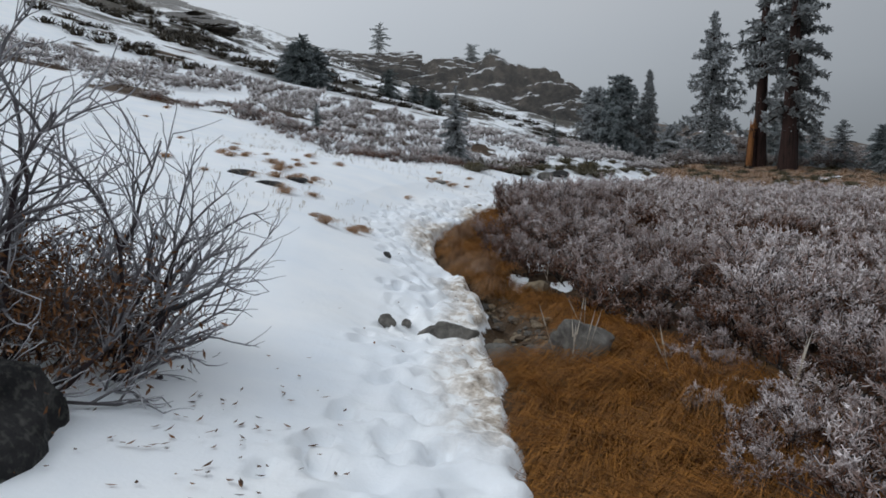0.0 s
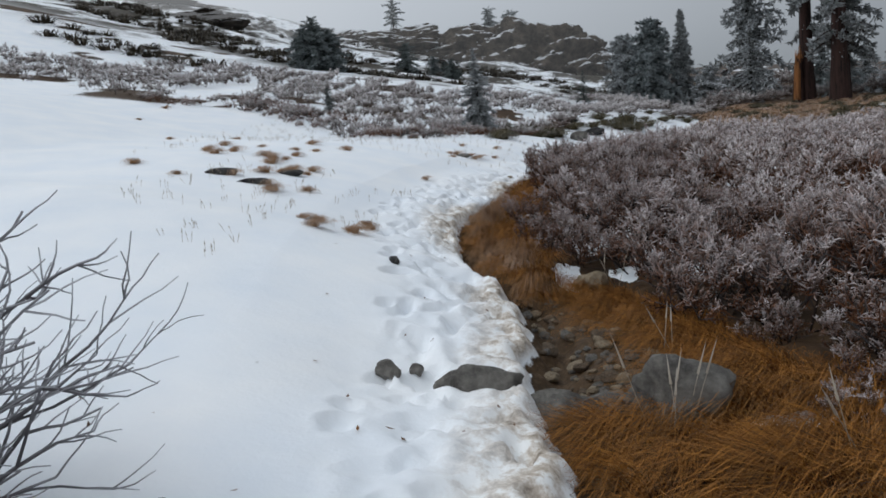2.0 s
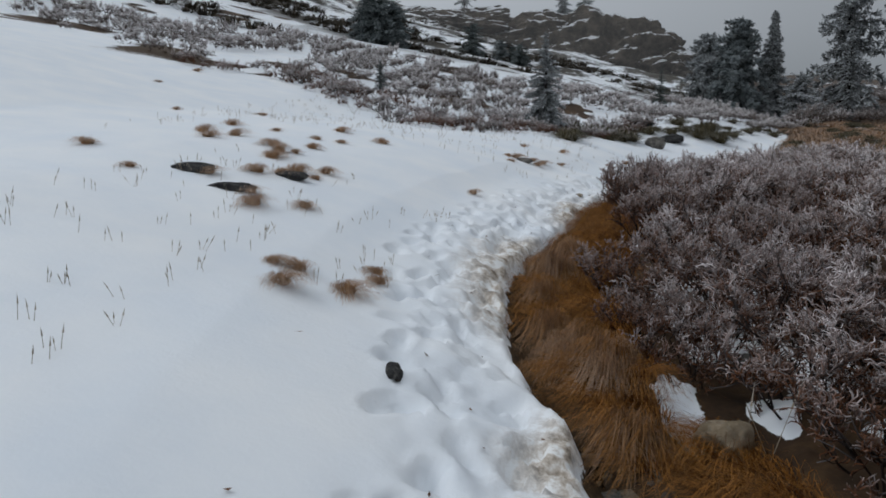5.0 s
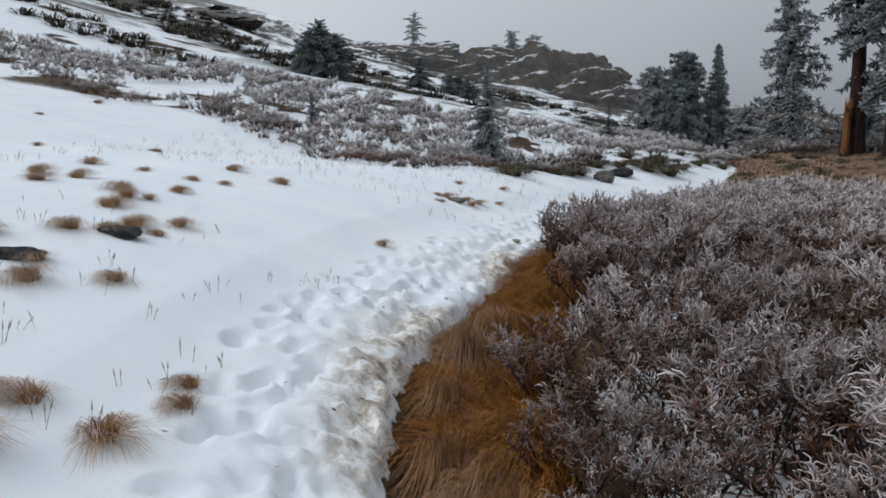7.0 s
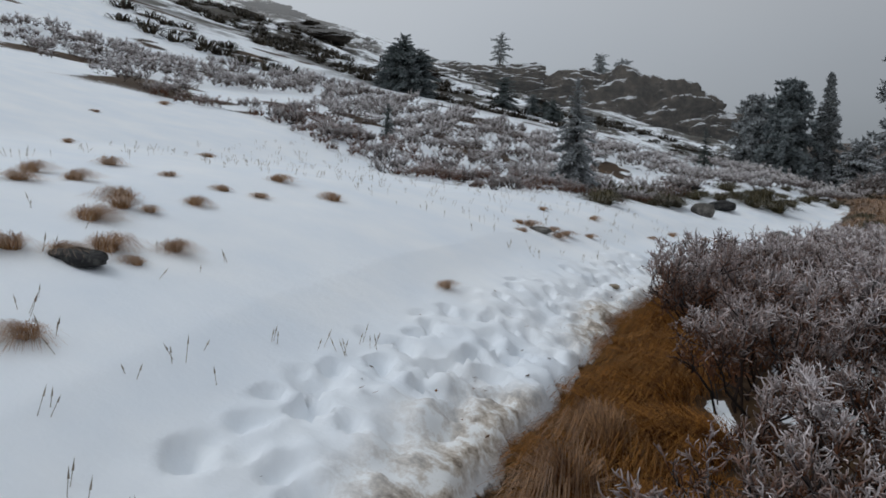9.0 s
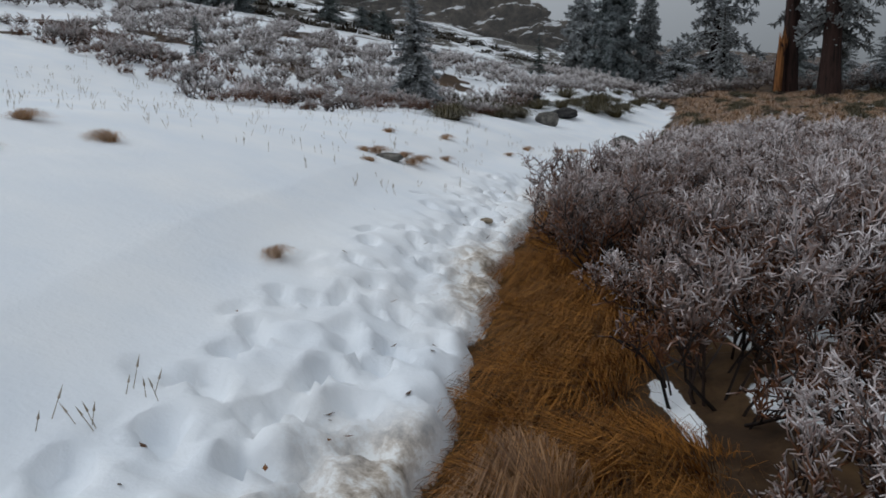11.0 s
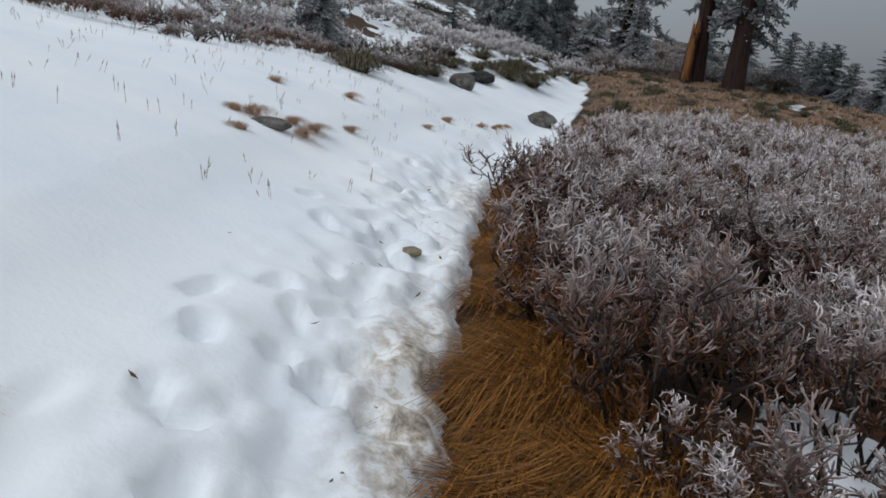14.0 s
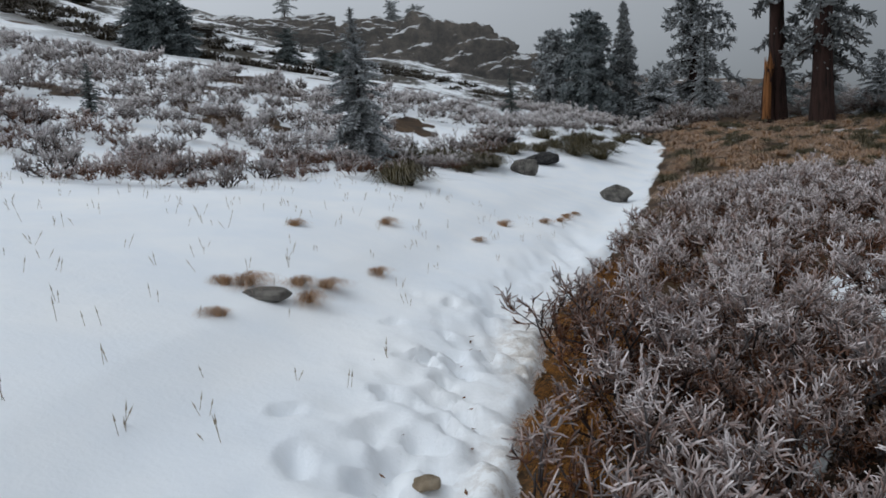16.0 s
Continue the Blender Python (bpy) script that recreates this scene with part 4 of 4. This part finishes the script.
# ---- conifers ----
def conifer(name, x, y, tall, wide, seed, material, label, boughs=80, bare=0.06, sprays=8, trunk_r=None, bark=None, thin=1.0, peak=1.0, z=None, group="", clumpy=0.0, tufted=False):
    rng = random.Random(seed)
    trunk, crown = Builder(), Builder()
    r0 = trunk_r or tall * .022
    bend = Vector((rng.gauss(0, .012), rng.gauss(0, .012), 0))
    axis = lambda u: Vector((bend.x * tall * u * u, bend.y * tall * u * u, tall * u))
    ks = 9
    trunk.tube([axis(k / ks) - Vector((0, 0, .3 if k == 0 else 0)) for k in range(ks + 1)], [r0 * (1.25 if k == 0 else 1 - .92 * k / ks) for k in range(ks + 1)], [0] * (ks + 1), 9)
    gapn = [rng.random() for _ in range(40)]
    for k in range(boughs):
        u = bare + (1 - bare) * ((k + rng.random()) / boughs) ** 0.92
        if clumpy and gapn[int(u * 26)] < clumpy:
            continue
        a = k * 2.39996 + rng.gauss(0, .35)
        shape = (1 - u) ** (0.75 * peak) * (0.82 + 0.18 * min(1, (u - bare) * 8))
        ln = max(.03 * tall * .6, wide * .5 * shape * rng.choice((.55, .75, .9, 1.0, 1.15)) * rng.uniform(.85, 1.1))
        out = Vector((math.cos(a), math.sin(a), 0))
        rise = -.18 - .3 * (1 - u) + (.75 * u * u) + rng.gauss(0, .14)
        p = axis(min(u, .995))
        q = p + out * ln + Vector((0, 0, rise * ln))
        mid = p.lerp(q, .5) + Vector((0, 0, .10 * ln))
        trunk.tube([p, mid, q], [r0 * .16 * (1 - .6 * u), r0 * .10 * (1 - .6 * u), r0 * .04], [0, .2, .5], 3)
        side = out.cross(Vector((0, 0, 1)))
        m = max(3, int(sprays * (ln / (wide * .5)) ** .6 + .5))
        for j in range(m):
            w = (j + .6) / m
            c = p.lerp(mid, w * 2) if w < .5 else mid.lerp(q, w * 2 - 1)
            size = ln * .26 * thin + wide * .022
            if tufted:
                # a drooping pad of needles crusted with rime
                c = c + Vector((rng.gauss(0, .06), rng.gauss(0, .06), -.05)) * ln
                size = .16 + ln * .13
                for _ in range(13):
                    d = (rand_dir(rng, -.35) + out * .5 + side * rng.gauss(0, .6)).normalized()
                    crown.finger(c, c + d * size * rng.uniform(.6, 1.1), size * .12, .3 + .2 * w, .8 + .25 * w)
                continue
            for s in (-1, 1):
                for _ in range(3):
                    d = (side * s * rng.uniform(.45, 1.0) + out * rng.uniform(.25, .8) + Vector((0, 0, rng.uniform(-.75, .25)))).normalized()
                    e = c + d * size * rng.uniform(.6, 1.15) * (1.15 - .5 * w)
                    crown.spike(c, e, size * .17, .25 + .2 * w, .75 + .25 * w)
            e = c + (out + Vector((0, 0, rng.uniform(-.2, .35)))).normalized() * size * .9
            crown.spike(c, e, size * .2, .5, 1)
    for _ in range(10):
        p = axis(rng.uniform(.9, 1.0))
        crown.spike(p, p + rand_dir(rng, 1.6) * tall * .035, tall * .006, .5, 1)
    ob = new(name, None)
    ob.empty_display_size = .3
    part("trunk", trunk.mesh("trunk", bark or M_BARKGREY, True), ob, "rough bark trunk with side branches")
    part("crown", crown.mesh("crown", material), ob, "frosted needle boughs")
    ob.matrix_world = pose(x, y, ground_z(x, y) - .05 if z is None else z, 0, 0, rng.uniform(0, 360))
    return tagged(ob, label, "tree", group)


conifer("spruce_tree", -.92, 24.04, 2.7, 1.4, 71, M_NEEDLE, "small slender spruce standing among willows", 170, .03, 9)
conifer("spruce_tree", 4.32, 41.9, 2.0, 1.3, 72, M_NEEDLE_DARK, "little dark spruce beyond the willows", 60, .03, 6)
conifer("spruce_tree", 17.8, 55, 11.6, 6.4, 73, M_NEEDLE, "tall frosted spruce with drooping boughs", 150, .08, 9, .42, M_BARK, clumpy=.12, tufted=True)
conifer("spruce_tree", 11.4, 48.3, 6.4, 2.5, 74, M_NEEDLE, "slender pointed fir covered in frost", 150, .03, 7, tufted=True)
conifer("pine_tree", 9.3, 48, 5.4, 3.3, 75, M_NEEDLE_DARK, "rounded dark pine with frosted needles", 170, .05, 8, peak=.45, tufted=True)
conifer("pine_tree", 7.9, 49.5, 4.3, 3.0, 76, M_NEEDLE, "rounded grey pine with frosted needles", 150, .05, 8, peak=.5, tufted=True)
conifer("pine_tree", 12.6, 47.0, 2.6, 2.6, 77, M_NEEDLE, "low bushy frosted pine", 150, .04, 7, peak=.5)
for k, (dx, h, w) in enumerate(((0, 3.4, 3.0), (-.8, 2.7, 2.6), (.8, 2.8, 2.7))):
    conifer("spruce_tree", -12.3 + dx, 47 + .3 * k, h, w, 80 + k, M_NEEDLE_DARK, "bushy dark spruce below the ridge", 170, .02, 7, peak=.6, group="spruce clump below the ridge")
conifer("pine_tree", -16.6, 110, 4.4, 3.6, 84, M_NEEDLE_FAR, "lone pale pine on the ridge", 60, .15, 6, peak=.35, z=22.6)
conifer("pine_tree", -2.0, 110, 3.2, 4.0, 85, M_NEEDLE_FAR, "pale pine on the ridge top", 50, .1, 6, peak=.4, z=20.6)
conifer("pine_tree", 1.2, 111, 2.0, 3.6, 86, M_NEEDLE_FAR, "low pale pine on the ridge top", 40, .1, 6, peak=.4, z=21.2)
conifer("spruce_tree", 17.5, 104, 4.6, 3.4, 87, M_NEEDLE_FAR, "spruce behind the ridge paled by haze in its colour", 50, .1, 6, peak=.6)
conifer("spruce_tree", 21.0, 96, 5.0, 3.2, 88, M_NEEDLE_FAR, "spruce behind the ridge paled by haze in its colour", 50, .1, 6, peak=.6)
for k, (x, y, h, w) in enumerate(((-8.2, 60, 2.4, 2.5), (-6.0, 61, 1.6, 1.7), (-4.4, 60, 1.7, 1.9), (-5.2, 62, 1.2, 1.4), (-6.1, 25.2, 1.0, .5))):
    conifer("spruce_tree", x, y, h, w, 90 + k, M_NEEDLE_DARK, "low dark conifer on the snowy slope", 110, .02, 6, peak=.6, group="low conifers on the slope")
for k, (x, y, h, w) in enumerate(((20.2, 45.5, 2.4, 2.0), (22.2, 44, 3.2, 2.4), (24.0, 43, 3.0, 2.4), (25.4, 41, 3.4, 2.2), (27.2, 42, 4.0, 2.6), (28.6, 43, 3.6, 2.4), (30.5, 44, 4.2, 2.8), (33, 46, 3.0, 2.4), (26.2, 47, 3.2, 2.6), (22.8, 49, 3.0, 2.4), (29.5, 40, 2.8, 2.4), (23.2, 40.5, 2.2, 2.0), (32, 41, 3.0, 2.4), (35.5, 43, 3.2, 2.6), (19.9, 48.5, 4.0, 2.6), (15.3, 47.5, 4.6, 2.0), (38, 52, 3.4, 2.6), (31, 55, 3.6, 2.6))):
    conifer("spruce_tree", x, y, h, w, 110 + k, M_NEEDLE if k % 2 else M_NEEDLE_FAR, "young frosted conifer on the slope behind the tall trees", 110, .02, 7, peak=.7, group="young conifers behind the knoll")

# the two tall old trees on the knoll, and the broken snag
conifer("old_conifer", 17.15, 43.9, 19, 4.4, 131, M_NEEDLE, "tall old conifer with frosted clumped boughs", 120, .20, 8, .42, M_BARK, peak=.12, clumpy=.36, tufted=True)
conifer("old_conifer", 17.75, 41.25, 20, 4.2, 132, M_NEEDLE, "tall old conifer with a red-brown trunk and frosted boughs", 130, .17, 8, .46, M_BARK, peak=.12, clumpy=.30, tufted=True)
conifer("old_conifer", 18.5, 42.2, 16, 3.6, 133, M_NEEDLE, "old frosted conifer behind a thicker trunk", 90, .14, 8, .26, M_BARK, peak=.4, clumpy=.25, tufted=True)


def snag(x, y):
    rng = random.Random(140)
    b, core = Builder(), Builder()
    b.tube([Vector((0, 0, -.3)), Vector((0, 0, 1)), Vector((.03, 0, 1.8)), Vector((.08, 0, 2.5))], [.34, .27, .24, .20], [0] * 4, 12)
    for k in range(22):
        a = 2 * math.pi * k / 22
        p = Vector((math.cos(a) * .15 + .06, math.sin(a) * .15, 2.0))
        core.spike(p, p + Vector((rng.gauss(.03, .05), rng.gauss(0, .05), rng.uniform(.5, 1.4))), .07, 0, 0)
    for k in range(5):
        a = radians(196 + 13 * k)
        p = Vector((math.cos(a) * .26, math.sin(a) * .26, rng.uniform(.1, .5)))
        core.tube([p, Vector((math.cos(a) * .22 + .05, math.sin(a) * .22, rng.uniform(1.8, 2.6)))], [.075, .06], [0, 0], 5)
    ob = new("broken_snag", b.mesh("snag_trunk", M_BARK, True))
    part("split_wood", core.mesh("split_wood", M_SPLIT), ob, "splintered orange heartwood")
    ob.matrix_world = pose(x, y, ground_z(x, y) - .05, 0, 0, 10)
    return tagged(ob, "broken tree stump with splintered orange wood", "tree stump")


snag(16.55, 43.6)


# ---- fog as a glowing see-through sheet, painting haze over the distance ----
def fog_glow_sheet():
    b = Builder()
    n_seg = 48
    for k in range(n_seg + 1):
        a = radians(-80 + 160 * k / n_seg)
        for z in (-30, 90):
            b.v.append(Vector((math.sin(a) * 92, math.cos(a) * 92 - 4, z)))
            b.t.append(0)
    for k in range(n_seg):
        b.f.append((2 * k, 2 * k + 1, 2 * k + 3, 2 * k + 2))
    m = bpy.data.materials.new("fog")
    m.use_nodes = True
    n, l = m.node_tree.nodes, m.node_tree.links
    n.clear()
    out, mix, tr, em = (n.new("ShaderNode" + q) for q in ("OutputMaterial", "MixShader", "BsdfTransparent", "Emission"))
    co = n.new("ShaderNodeTexCoord")
    sep = n.new("ShaderNodeSeparateXYZ")
    # the sheet's glow is painted brighter to the left, darker to the right
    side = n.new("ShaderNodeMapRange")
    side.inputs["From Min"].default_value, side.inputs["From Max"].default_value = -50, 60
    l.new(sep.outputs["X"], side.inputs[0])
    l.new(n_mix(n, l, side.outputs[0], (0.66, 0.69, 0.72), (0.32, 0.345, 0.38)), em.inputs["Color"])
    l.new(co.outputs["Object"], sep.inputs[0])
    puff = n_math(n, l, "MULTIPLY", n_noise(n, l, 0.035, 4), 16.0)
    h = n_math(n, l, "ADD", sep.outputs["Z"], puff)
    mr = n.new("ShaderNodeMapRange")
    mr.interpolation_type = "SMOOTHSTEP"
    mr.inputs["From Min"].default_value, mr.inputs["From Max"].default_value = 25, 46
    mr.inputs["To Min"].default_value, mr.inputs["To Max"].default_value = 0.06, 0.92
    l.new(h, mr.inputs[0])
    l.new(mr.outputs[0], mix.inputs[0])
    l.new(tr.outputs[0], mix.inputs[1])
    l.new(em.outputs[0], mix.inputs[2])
    l.new(mix.outputs[0], out.inputs["Surface"])
    ob = new("backdrop", b.mesh("fog_glow_sheet", m))
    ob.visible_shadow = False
    return tagged(ob, "glowing see-through sheet painting grey fog over the far slopes", "fog", kind="structure")


fog_glow_sheet()
